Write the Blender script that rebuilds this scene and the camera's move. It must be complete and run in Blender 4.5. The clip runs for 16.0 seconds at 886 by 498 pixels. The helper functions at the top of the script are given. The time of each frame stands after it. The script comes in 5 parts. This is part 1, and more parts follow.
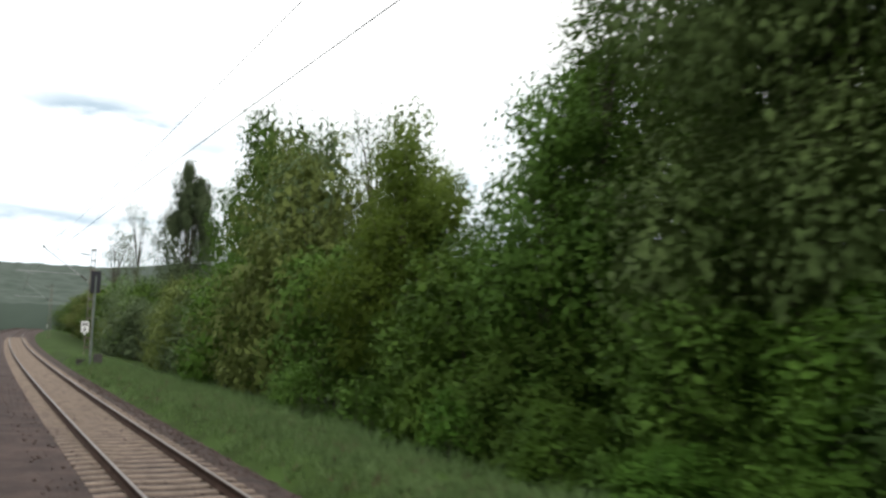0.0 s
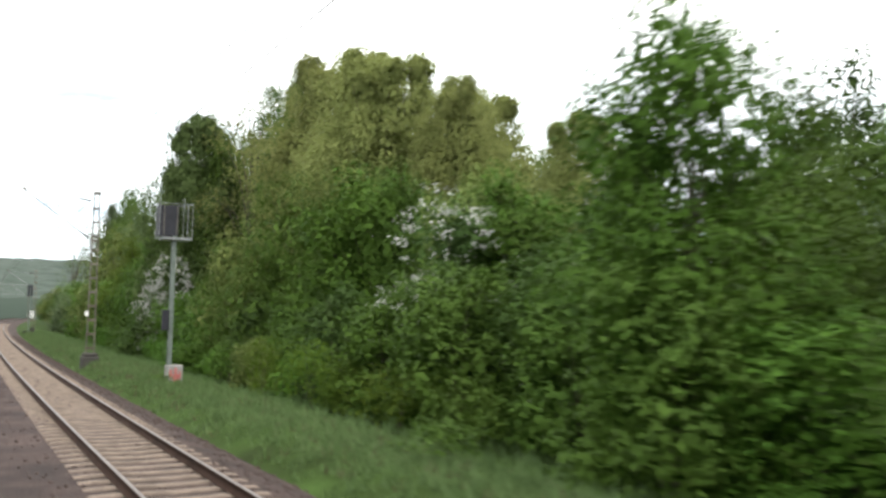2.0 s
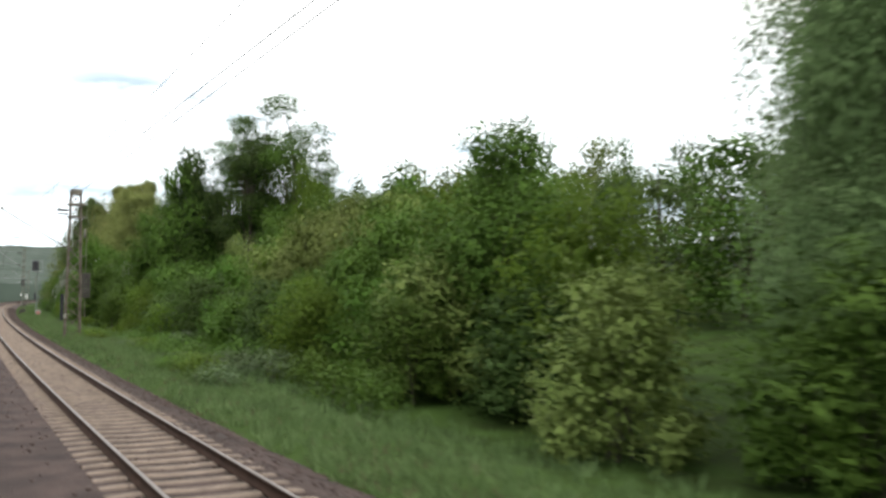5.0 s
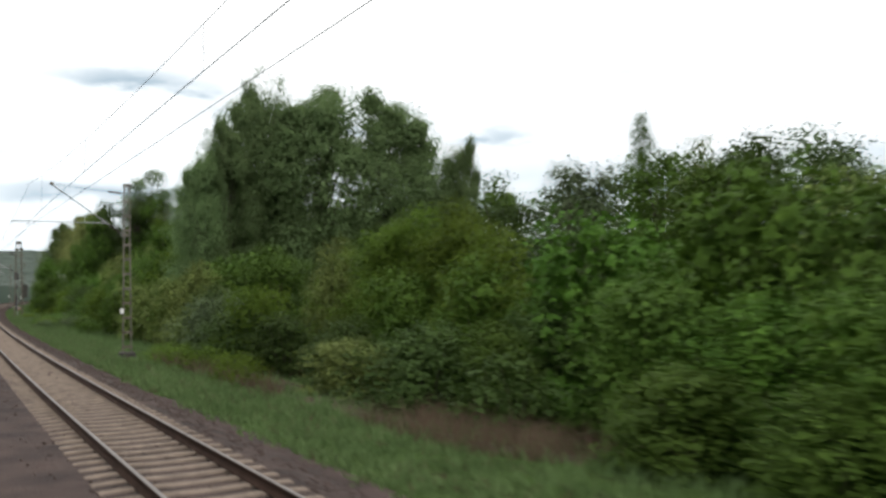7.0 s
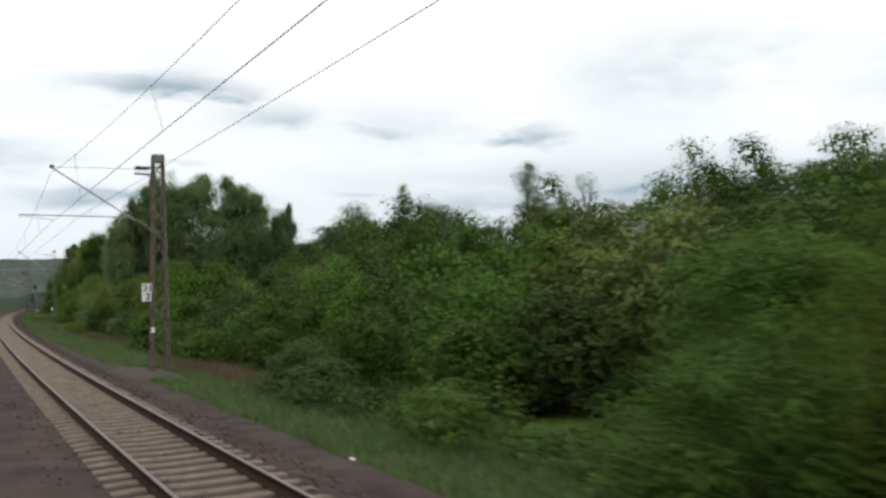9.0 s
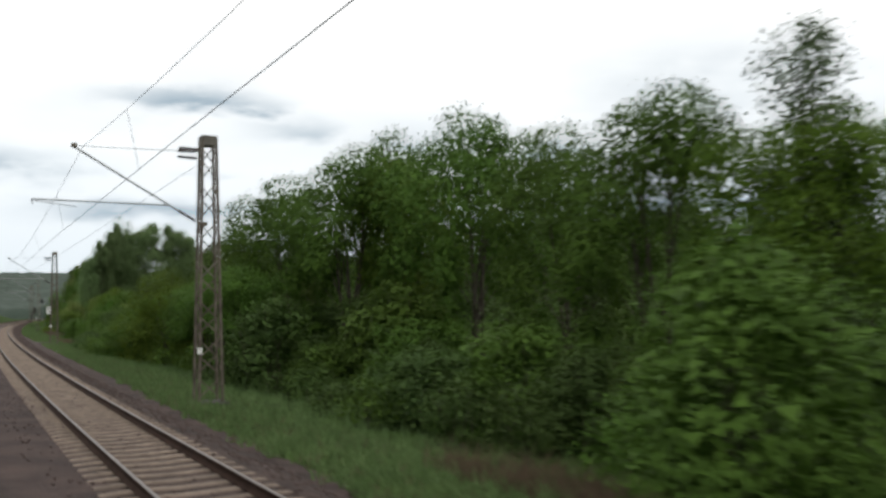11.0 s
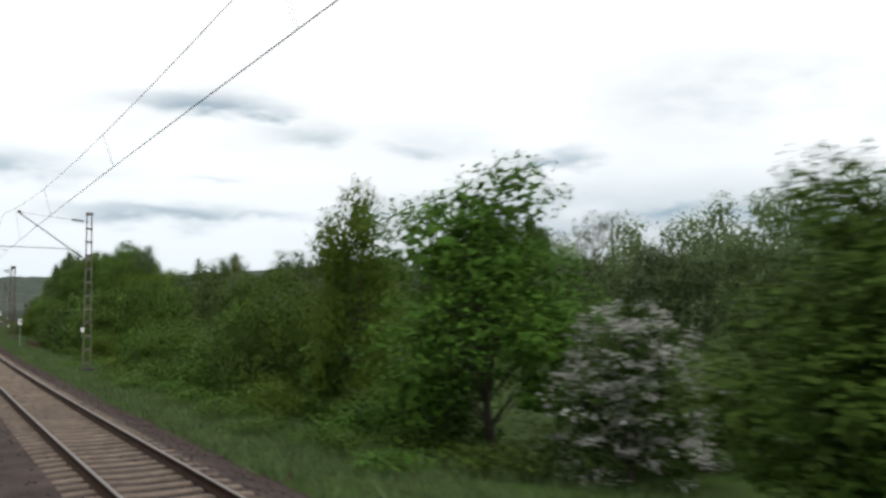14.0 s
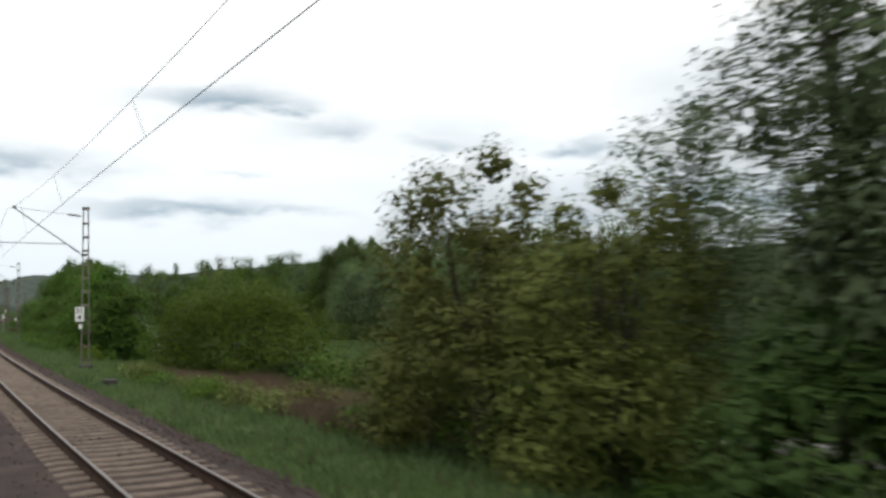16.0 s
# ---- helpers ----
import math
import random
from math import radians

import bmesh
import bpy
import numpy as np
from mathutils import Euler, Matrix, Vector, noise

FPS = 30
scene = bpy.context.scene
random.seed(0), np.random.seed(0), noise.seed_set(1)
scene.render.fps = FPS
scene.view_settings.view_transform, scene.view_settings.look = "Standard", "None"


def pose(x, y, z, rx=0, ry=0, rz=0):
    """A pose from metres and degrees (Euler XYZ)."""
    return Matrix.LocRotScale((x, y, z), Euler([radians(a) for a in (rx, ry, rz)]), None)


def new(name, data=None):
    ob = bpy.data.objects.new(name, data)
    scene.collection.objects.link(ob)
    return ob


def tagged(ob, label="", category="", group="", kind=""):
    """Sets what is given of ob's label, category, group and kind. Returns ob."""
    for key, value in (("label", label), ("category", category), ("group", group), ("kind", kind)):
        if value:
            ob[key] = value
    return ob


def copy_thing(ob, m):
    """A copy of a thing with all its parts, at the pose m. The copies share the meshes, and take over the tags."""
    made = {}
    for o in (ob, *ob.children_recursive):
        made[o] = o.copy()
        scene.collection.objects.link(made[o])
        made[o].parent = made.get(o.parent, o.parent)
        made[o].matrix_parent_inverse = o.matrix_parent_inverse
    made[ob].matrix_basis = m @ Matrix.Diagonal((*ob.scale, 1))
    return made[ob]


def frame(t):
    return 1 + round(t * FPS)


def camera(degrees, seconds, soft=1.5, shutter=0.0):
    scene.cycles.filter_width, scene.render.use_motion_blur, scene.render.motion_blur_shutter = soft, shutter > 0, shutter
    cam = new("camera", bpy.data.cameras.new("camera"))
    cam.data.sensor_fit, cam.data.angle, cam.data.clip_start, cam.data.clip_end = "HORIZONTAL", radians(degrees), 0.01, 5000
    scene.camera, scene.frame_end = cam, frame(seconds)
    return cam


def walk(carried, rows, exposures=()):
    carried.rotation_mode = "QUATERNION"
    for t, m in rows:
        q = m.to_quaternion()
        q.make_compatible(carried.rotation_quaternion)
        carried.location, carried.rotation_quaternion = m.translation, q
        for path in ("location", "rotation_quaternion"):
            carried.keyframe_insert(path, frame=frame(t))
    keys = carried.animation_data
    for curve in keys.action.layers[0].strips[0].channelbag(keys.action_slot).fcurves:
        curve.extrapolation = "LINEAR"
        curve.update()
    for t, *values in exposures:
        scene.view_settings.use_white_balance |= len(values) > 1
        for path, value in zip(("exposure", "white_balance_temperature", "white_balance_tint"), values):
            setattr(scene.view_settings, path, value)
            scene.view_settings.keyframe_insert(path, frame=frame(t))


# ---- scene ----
cam = camera(51.07, 16.0, soft=2.8, shutter=0.2)

# Line coordinates: s metres along the camera's line of travel, n metres towards the wooded side,
# z above rail top. The railway bends gently towards that side.
BEND, EASE = 3.7282e-04, 3.8862e-08
SPEED, EYE = 31.508, 2.471
S_GRID = np.arange(-1500.0, 1200.0, 1.0)
S_CLIP = np.clip(S_GRID, -350, 620)
TURN = BEND * S_CLIP + EASE * S_CLIP ** 2 / 2
LINE_X = np.concatenate([[0], np.cumsum((np.cos(TURN[1:]) + np.cos(TURN[:-1])) / 2)])
LINE_Y = np.concatenate([[0], np.cumsum((np.sin(TURN[1:]) + np.sin(TURN[:-1])) / 2)])
LINE_X -= LINE_X[1500]
LINE_Y -= LINE_Y[1500]


def heading(s):
    return float(np.interp(s, S_GRID, TURN))


def on_line(s, n=0.0, z=0.0):
    a = heading(s)
    return Vector((float(np.interp(s, S_GRID, LINE_X)) - n * math.sin(a),
                   float(np.interp(s, S_GRID, LINE_Y)) + n * math.cos(a), z))


# seconds, and the camera's yaw against the line, pitch and roll in degrees
ROWS = [
    (0.0, 62.61, 5.36, -2.24),
    (0.5, 62.39, 5.01, -1.96),
    (1.0, 62.02, 4.76, -1.61),
    (1.5, 61.95, 4.47, -1.31),
    (2.0, 61.63, 4.34, -1.11),
    (2.5, 61.41, 4.31, -1.05),
    (3.0, 61.75, 4.28, -1.03),
    (3.5, 62.11, 4.16, -0.98),
    (4.0, 62.12, 3.99, -0.82),
    (4.5, 61.96, 3.61, -0.64),
    (5.0, 61.54, 3.01, -0.46),
    (5.5, 61.06, 2.42, -0.24),
    (6.0, 60.74, 2.09, 0.06),
    (6.5, 60.79, 2.25, 0.48),
    (7.0, 60.97, 2.47, 0.96),
    (7.5, 61.25, 2.46, 1.29),
    (8.0, 61.43, 2.54, 1.47),
    (8.5, 61.72, 2.56, 1.50),
    (9.0, 61.78, 2.62, 1.45),
    (9.5, 61.85, 2.97, 1.38),
    (10.0, 61.89, 3.25, 1.24),
    (10.5, 61.88, 3.43, 1.09),
    (11.0, 61.78, 3.53, 0.98),
    (11.5, 61.57, 3.52, 0.91),
    (12.0, 61.17, 3.55, 0.87),
    (12.5, 61.11, 3.63, 0.73),
    (13.0, 60.83, 3.82, 0.57),
    (13.5, 60.40, 3.73, 0.36),
    (14.0, 60.19, 3.89, 0.38),
    (14.5, 60.31, 3.87, 0.51),
    (15.0, 60.18, 3.64, 0.64),
    (15.5, 60.26, 3.57, 0.83),
    (16.0, 60.26, 3.41, 1.02),
]


def ride():
    out = []
    for t, yaw, pitch, roll in ROWS:
        p = on_line(SPEED * t, 0, EYE)
        out.append((t, pose(p.x, p.y, p.z, 90 + pitch, roll, math.degrees(heading(SPEED * t)) + yaw)))
    return out


walk(cam, ride(), ((0.0, -0.33), (0.5, -0.28), (1.5, 0.38), (2.5, 0.02), (3.0, -0.22), (3.5, 0.1), (4.2, 0.0), (6.5, -0.15), (7.0, -0.55), (8.0, -0.82), (9.0, -0.88), (16.0, -0.82)))


# ---- light ----
world = bpy.data.worlds.new("overcast_sky")
scene.world = world
world.use_nodes = True
SUN_EL, SUN_AZ = 60.0, 35.0


def build_sky():
    t = world.node_tree
    nd, ln = t.nodes, t.links
    bg = nd["Background"]

    def math_node(op, a, b=None, c=None):
        m = nd.new("ShaderNodeMath")
        m.operation = op
        for i, v in enumerate((a, b, c)):
            if v is None:
                continue
            if isinstance(v, (int, float)):
                m.inputs[i].default_value = v
            else:
                ln.new(v, m.inputs[i])
        return m.outputs[0]

    def mix(fac, a, b, how="MIX"):
        m = nd.new("ShaderNodeMix")
        m.data_type, m.blend_type = "RGBA", how
        for sock, v in ((m.inputs[0], fac), (m.inputs[6], a), (m.inputs[7], b)):
            if isinstance(v, (int, float)):
                sock.default_value = v
            elif isinstance(v, tuple):
                sock.default_value = (*v, 1)
            else:
                ln.new(v, sock)
        return m.outputs[2]

    co = nd.new("ShaderNodeTexCoord")
    sep = nd.new("ShaderNodeSeparateXYZ")
    ln.new(co.outputs["Generated"], sep.inputs[0])
    x, y, z = sep.outputs
    sky = nd.new("ShaderNodeTexSky")
    sky.sky_type, sky.sun_disc = "NISHITA", False
    sky.sun_elevation, sky.sun_rotation = radians(SUN_EL), radians(90 - SUN_AZ)
    blue = mix(1.0, sky.outputs[0], (0.11, 0.11, 0.11), "MULTIPLY")
    # layered stratus, thin enough to glow nearly white
    st = nd.new("ShaderNodeMapping")
    st.inputs["Scale"].default_value = (1.0, 1.0, 3.0)
    ln.new(co.outputs["Generated"], st.inputs["Vector"])
    n1 = nd.new("ShaderNodeTexNoise")
    n1.inputs["Scale"].default_value, n1.inputs["Detail"].default_value = 2.6, 8
    ln.new(st.outputs[0], n1.inputs["Vector"])
    n2 = nd.new("ShaderNodeTexNoise")
    n2.inputs["Scale"].default_value, n2.inputs["Detail"].default_value = 16.0, 9
    ln.new(st.outputs[0], n2.inputs["Vector"])
    low = math_node("MULTIPLY", z, 3.2)
    low = math_node("MINIMUM", math_node("MAXIMUM", low, 0.0), 1.0)
    cloud = mix(low, (1.44, 1.60, 1.72), (2.30, 2.32, 2.30))
    zenith = nd.new("ShaderNodeMapRange")
    zenith.inputs["From Min"].default_value, zenith.inputs["From Max"].default_value = 0.36, 0.95
    zenith.inputs["To Min"].default_value, zenith.inputs["To Max"].default_value = 1.0, 1.1
    ln.new(z, zenith.inputs[0])
    cloud = mix(1.0, cloud, zenith.outputs[0], "MULTIPLY")
    ramp = nd.new("ShaderNodeMapRange")
    ramp.inputs["From Min"].default_value, ramp.inputs["From Max"].default_value = 0.36, 0.56
    ln.new(n1.outputs[0], ramp.inputs[0])
    cover = math_node("MULTIPLY_ADD", ramp.outputs[0], 0.14, 0.84)
    colour = mix(cover, blue, cloud)
    # a few darker cloud banks: azimuth, elevation, half width, half height, depth
    az = math_node("ADD", math_node("ARCTAN2", math_node("MULTIPLY", y, -1.0), math_node("MULTIPLY", x, -1.0)), math.pi)
    el = math_node("ARCSINE", z)
    wob = math_node("MULTIPLY_ADD", n2.outputs[0], 0.09, -0.045)
    total = None
    for a, e, w, h, d in (
        (174.5, 12.4, 4.4, 0.75, 0.55), (168.1, 10.8, 3.0, 0.9, 0.28), (161.6, 9.8, 1.9, 0.5, 0.30),
        (152.0, 9.4, 2.2, 0.65, 0.38), (177.0, 5.9, 5.0, 0.6, 0.55), (173.5, 7.9, 1.5, 0.3, 0.2),
        (162.9, 6.0, 1.6, 0.3, 0.28), (143.7, 5.8, 6.0, 0.8, 0.42), (136.3, 5.0, 3.5, 0.6, 0.55),
        (156.6, 5.5, 6.0, 0.6, 0.28), (128.0, 7.0, 7.0, 0.9, 0.35), (188.0, 8.5, 6.0, 0.9, 0.45),
        (146.0, 6.2, 3.6, 0.5, 0.45), (138.0, 5.4, 4.0, 0.55, 0.5), (154.0, 9.4, 1.6, 0.45, 0.4), (171.0, 5.7, 3.0, 0.4, 0.4),
        (143.0, 13.5, 9.0, 2.6, 0.17), (160.0, 10.5, 6.0, 2.0, 0.13), (150.0, 6.8, 14.0, 1.2, 0.17), (128.0, 12.0, 7.0, 2.4, 0.18)):
        da = math_node("DIVIDE", math_node("ADD", math_node("ADD", az, -radians(a)), wob), radians(w))
        de = math_node("DIVIDE", math_node("ADD", math_node("ADD", el, -radians(e)), math_node("MULTIPLY", wob, 0.5)), radians(h))
        r2 = math_node("ADD", math_node("MULTIPLY", da, da), math_node("MULTIPLY", de, de))
        g = math_node("MULTIPLY", math_node("EXPONENT", math_node("MULTIPLY", r2, -1.0)), d * 2.1)
        total = g if total is None else math_node("MAXIMUM", total, g)
    rough = math_node("MULTIPLY_ADD", n2.outputs[0], 1.8, -0.15)
    total = math_node("MINIMUM", math_node("MAXIMUM", math_node("MULTIPLY", total, rough), 0.0), 1.0)
    colour = mix(total, colour, (0.58, 0.78, 0.94))
    ln.new(colour, bg.inputs[0])
    bg.inputs[1].default_value = 1.0


build_sky()
sun = new("sun", bpy.data.lights.new("sun", "SUN"))
sun.data.energy, sun.data.angle, sun.data.color = 1.5, radians(28), (1.0, 0.95, 0.87)
sun.matrix_world = pose(0, 0, 50, 90 - SUN_EL, 0, SUN_AZ + 90)


# ---- materials ----
def material(name, base, rough=0.7, metal=0.0, spec=0.3, var=0.3, scale=6.0, fine=60.0, bump=0.3, bump_size=0.02,
             tint=None, rand=0.0):
    """A surface with stains at one scale, grain at another and fine relief, in world metres."""
    m = bpy.data.materials.new(name)
    m.use_nodes = True
    t = m.node_tree
    nd, ln = t.nodes, t.links
    bsdf = nd["Principled BSDF"]
    geo = nd.new("ShaderNodeNewGeometry")
    a = nd.new("ShaderNodeTexNoise")
    a.inputs["Scale"].default_value, a.inputs["Detail"].default_value = scale, 5
    b = nd.new("ShaderNodeTexNoise")
    b.inputs["Scale"].default_value, b.inputs["Detail"].default_value = fine, 3
    for n in (a, b):
        ln.new(geo.outputs["Position"], n.inputs["Vector"])
    mx = nd.new("ShaderNodeMix")
    mx.data_type = "RGBA"
    dark = tuple(c * (1 - var) for c in base)
    second = tint or tuple(min(1, c * (1 + var)) for c in base)
    mx.inputs[6].default_value, mx.inputs[7].default_value = (*dark, 1), (*second, 1)
    mr = nd.new("ShaderNodeMapRange")
    mr.inputs["From Min"].default_value, mr.inputs["From Max"].default_value = 0.3, 0.7
    ln.new(a.outputs[0], mr.inputs[0])
    ln.new(mr.outputs[0], mx.inputs[0])
    hv = nd.new("ShaderNodeHueSaturation")
    ln.new(mx.outputs[2], hv.inputs["Color"])
    val = nd.new("ShaderNodeMath")
    val.operation = "MULTIPLY_ADD"
    val.inputs[1].default_value, val.inputs[2].default_value = var * 1.2, 1 - var * 0.6
    ln.new(b.outputs[0], val.inputs[0])
    last = val.outputs[0]
    if rand:
        info = nd.new("ShaderNodeObjectInfo")
        r = nd.new("ShaderNodeMath")
        r.operation = "MULTIPLY_ADD"
        r.inputs[1].default_value, r.inputs[2].default_value = rand, 1 - rand / 2
        ln.new(info.outputs["Random"], r.inputs[0])
        mul = nd.new("ShaderNodeMath")
        mul.operation = "MULTIPLY"
        ln.new(last, mul.inputs[0])
        ln.new(r.outputs[0], mul.inputs[1])
        last = mul.outputs[0]
    ln.new(last, hv.inputs["Value"])
    ln.new(hv.outputs[0], bsdf.inputs["Base Color"])
    bsdf.inputs["Roughness"].default_value, bsdf.inputs["Metallic"].default_value = rough, metal
    bsdf.inputs["Specular IOR Level"].default_value = spec
    if bump:
        bp = nd.new("ShaderNodeBump")
        bp.inputs["Strength"].default_value, bp.inputs["Distance"].default_value = bump, bump_size
        ln.new(b.outputs[0], bp.inputs["Height"])
        ln.new(bp.outputs[0], bsdf.inputs["Normal"])
    return m


def leaf_material(name, base, second, glow=0.25, spread=0.5, patch=0.8):
    """Leaves: colour drifts over the crown, from leaf to leaf and from plant to plant; light passes through them."""
    m = bpy.data.materials.new(name)
    m.use_nodes = True
    t = m.node_tree
    nd, ln = t.nodes, t.links
    bsdf, out = nd["Principled BSDF"], nd["Material Output"]
    geo, info = nd.new("ShaderNodeNewGeometry"), nd.new("ShaderNodeObjectInfo")
    a = nd.new("ShaderNodeTexNoise")
    a.inputs["Scale"].default_value, a.inputs["Detail"].default_value = patch, 3
    ln.new(geo.outputs["Position"], a.inputs["Vector"])
    add = nd.new("ShaderNodeMath")
    add.operation = "MULTIPLY_ADD"
    add.inputs[1].default_value = 0.18
    ln.new(geo.outputs["Random Per Island"], add.inputs[0])
    ln.new(a.outputs[0], add.inputs[2])
    mr = nd.new("ShaderNodeMapRange")
    mr.inputs["From Min"].default_value, mr.inputs["From Max"].default_value = 0.32, 0.86
    ln.new(add.outputs[0], mr.inputs[0])
    mx = nd.new("ShaderNodeMix")
    mx.data_type = "RGBA"
    mx.inputs[6].default_value, mx.inputs[7].default_value = (*base, 1), (*second, 1)
    ln.new(mr.outputs[0], mx.inputs[0])
    hv = nd.new("ShaderNodeHueSaturation")
    fine = nd.new("ShaderNodeTexNoise")
    fine.inputs["Scale"].default_value, fine.inputs["Detail"].default_value = 9.0, 3
    ln.new(geo.outputs["Position"], fine.inputs["Vector"])
    grain = nd.new("ShaderNodeMapRange")
    grain.inputs["From Min"].default_value, grain.inputs["From Max"].default_value = 0.3, 0.7
    grain.inputs["To Min"].default_value, grain.inputs["To Max"].default_value = 0.78, 1.12
    ln.new(fine.outputs[0], grain.inputs[0])
    tone = nd.new("ShaderNodeMix")
    tone.data_type, tone.blend_type = "RGBA", "MULTIPLY"
    tone.inputs[0].default_value = 1.0
    ln.new(mx.outputs[2], tone.inputs[6])
    ln.new(grain.outputs[0], tone.inputs[7])
    ln.new(tone.outputs[2], hv.inputs["Color"])
    hv.inputs["Saturation"].default_value = 1.05
    for sock, k, c in (("Value", spread * 0.7, 0.83 - spread * 0.35), ("Hue", 0.018, 0.487)):
        r = nd.new("ShaderNodeMath")
        r.operation = "MULTIPLY_ADD"
        r.inputs[1].default_value, r.inputs[2].default_value = k, c
        ln.new(info.outputs["Random"], r.inputs[0])
        ln.new(r.outputs[0], hv.inputs[sock])
    ln.new(hv.outputs[0], bsdf.inputs["Base Color"])
    bsdf.inputs["Roughness"].default_value, bsdf.inputs["Specular IOR Level"].default_value = 0.65, 0.07
    tr = nd.new("ShaderNodeBsdfTranslucent")
    ln.new(hv.outputs[0], tr.inputs["Color"])
    ms = nd.new("ShaderNodeMixShader")
    ms.inputs[0].default_value = glow
    ln.new(bsdf.outputs[0], ms.inputs[1])
    ln.new(tr.outputs[0], ms.inputs[2])
    ln.new(ms.outputs[0], out.inputs[0])
    return m


LEAF = {
    "green": leaf_material("green_leaves", (0.055, 0.105, 0.022), (0.110, 0.190, 0.040)),
    "maple": leaf_material("maple_leaves", (0.050, 0.110, 0.020), (0.115, 0.215, 0.040)),
    "dark": leaf_material("dark_leaves", (0.040, 0.074, 0.022), (0.085, 0.135, 0.040)),
    "olive": leaf_material("olive_leaves", (0.108, 0.152, 0.040), (0.205, 0.255, 0.084)),
    "pale": leaf_material("pale_willow_leaves", (0.170, 0.202, 0.068), (0.310, 0.345, 0.130), glow=0.5),
    "lime": leaf_material("lime_leaves", (0.076, 0.130, 0.022), (0.148, 0.220, 0.044), glow=0.5),
    "fresh": leaf_material("fresh_lime_leaves", (0.185, 0.268, 0.042), (0.320, 0.410, 0.074), glow=0.6),
    "grey": leaf_material("greyish_leaves", (0.086, 0.126, 0.062), (0.150, 0.200, 0.104)),
    "willow": leaf_material("blue_green_willow_leaves", (0.128, 0.200, 0.084), (0.230, 0.322, 0.147), glow=0.5),
    "bronze": leaf_material("bronze_young_leaves", (0.098, 0.122, 0.034), (0.188, 0.210, 0.064)),
    # Grey-blue aerial haze is mixed into this leaf colour for the far ridges.
    "haze": leaf_material("haze_tinted_far_leaves", (0.062, 0.086, 0.068), (0.096, 0.122, 0.100), spread=0.1, patch=0.08),
    "red": leaf_material("dark_red_leaves", (0.055, 0.045, 0.034), (0.092, 0.072, 0.052)),
    "far": leaf_material("far_leaves", (0.075, 0.120, 0.040), (0.132, 0.186, 0.066), patch=0.25),
    "blossom": leaf_material("white_blossom", (0.46, 0.46, 0.43), (0.64, 0.64, 0.61), glow=0.2, spread=0.15),
    "grass": leaf_material("grass_blades", (0.088, 0.138, 0.054), (0.155, 0.222, 0.094), patch=0.9),
    "meadow": leaf_material("meadow_grass_blades", (0.030, 0.064, 0.010), (0.047, 0.090, 0.015), patch=0.2),
    "dry": leaf_material("dry_stalks", (0.110, 0.080, 0.055), (0.200, 0.150, 0.105), patch=0.6),
    "flower": leaf_material("yellow_flowers", (0.60, 0.50, 0.03), (0.75, 0.62, 0.05), spread=0.1),
}
BARK = material("bark", (0.065, 0.055, 0.042), rough=0.9, var=0.4, scale=3, fine=40, bump=0.6)
SOIL = material("meadow_soil", (0.030, 0.046, 0.012), rough=0.95, spec=0.05, var=0.4, scale=0.5, fine=9, bump=0.35, bump_size=0.05, tint=(0.040, 0.072, 0.016))
BALLAST = material("ballast_stone", (0.043, 0.028, 0.024), rough=0.95, var=0.5, scale=1.2, fine=26, bump=1.0, bump_size=0.05)
STONE = material("loose_stone", (0.066, 0.046, 0.040), rough=0.9, var=0.35, scale=5, fine=50, bump=0.3, rand=0.0)
SLEEPER = material("weathered_concrete", (0.150, 0.116, 0.092), rough=0.9, var=0.25, scale=4, fine=70, bump=0.4, rand=0.25)
RUST = material("rusty_rail_steel", (0.040, 0.023, 0.017), rough=0.9, metal=0.0, spec=0.1, var=0.35, scale=3, fine=50, bump=0.2)
SHINE = material("worn_rail_head", (0.150, 0.132, 0.120), rough=0.5, metal=0.4, var=0.15, scale=2, fine=40, bump=0.05)
STEEL = material("grey_mast_paint", (0.135, 0.130, 0.115), rough=0.65, metal=0.1, var=0.4, scale=2.5, fine=35, bump=0.2, tint=(0.20, 0.175, 0.14))
RUSTY = material("rusted_mast_paint", (0.115, 0.092, 0.070), rough=0.8, metal=0.1, var=0.45, scale=3, fine=30, bump=0.3, tint=(0.17, 0.145, 0.115))
ZINC = material("galvanised_tube", (0.28, 0.29, 0.29), rough=0.5, metal=0.5, var=0.2, scale=3, fine=50, bump=0.05)
WIRE = material("copper_wire", (0.060, 0.062, 0.060), rough=0.5, metal=0.4, var=0.2, scale=1, fine=20, bump=0)
GLAZE = material("brown_porcelain", (0.035, 0.024, 0.020), rough=0.25, spec=0.5, var=0.2, scale=6, fine=50, bump=0)
PLATE = material("white_enamel", (0.74, 0.74, 0.71), rough=0.45, spec=0.4, var=0.08, scale=5, fine=60, bump=0.05)
INK = material("black_enamel", (0.02, 0.02, 0.02), rough=0.5, var=0.1, scale=5, fine=60, bump=0)
CONCRETE = material("dark_concrete", (0.052, 0.048, 0.043), rough=0.95, var=0.4, scale=3, fine=30, bump=0.6)
PALE = material("pale_concrete", (0.26, 0.25, 0.235), rough=0.9, var=0.25, scale=3, fine=40, bump=0.4)
GREENP = material("green_grey_post_paint", (0.130, 0.155, 0.135), rough=0.6, var=0.2, scale=3, fine=40, bump=0.1)
BLACK = material("black_signal_sheet", (0.022, 0.022, 0.028), rough=0.55, var=0.25, scale=4, fine=40, bump=0.05)
SPRAY = material("red_spray_paint", (0.42, 0.13, 0.12), rough=0.7, var=0.2, scale=5, fine=40, bump=0.1)


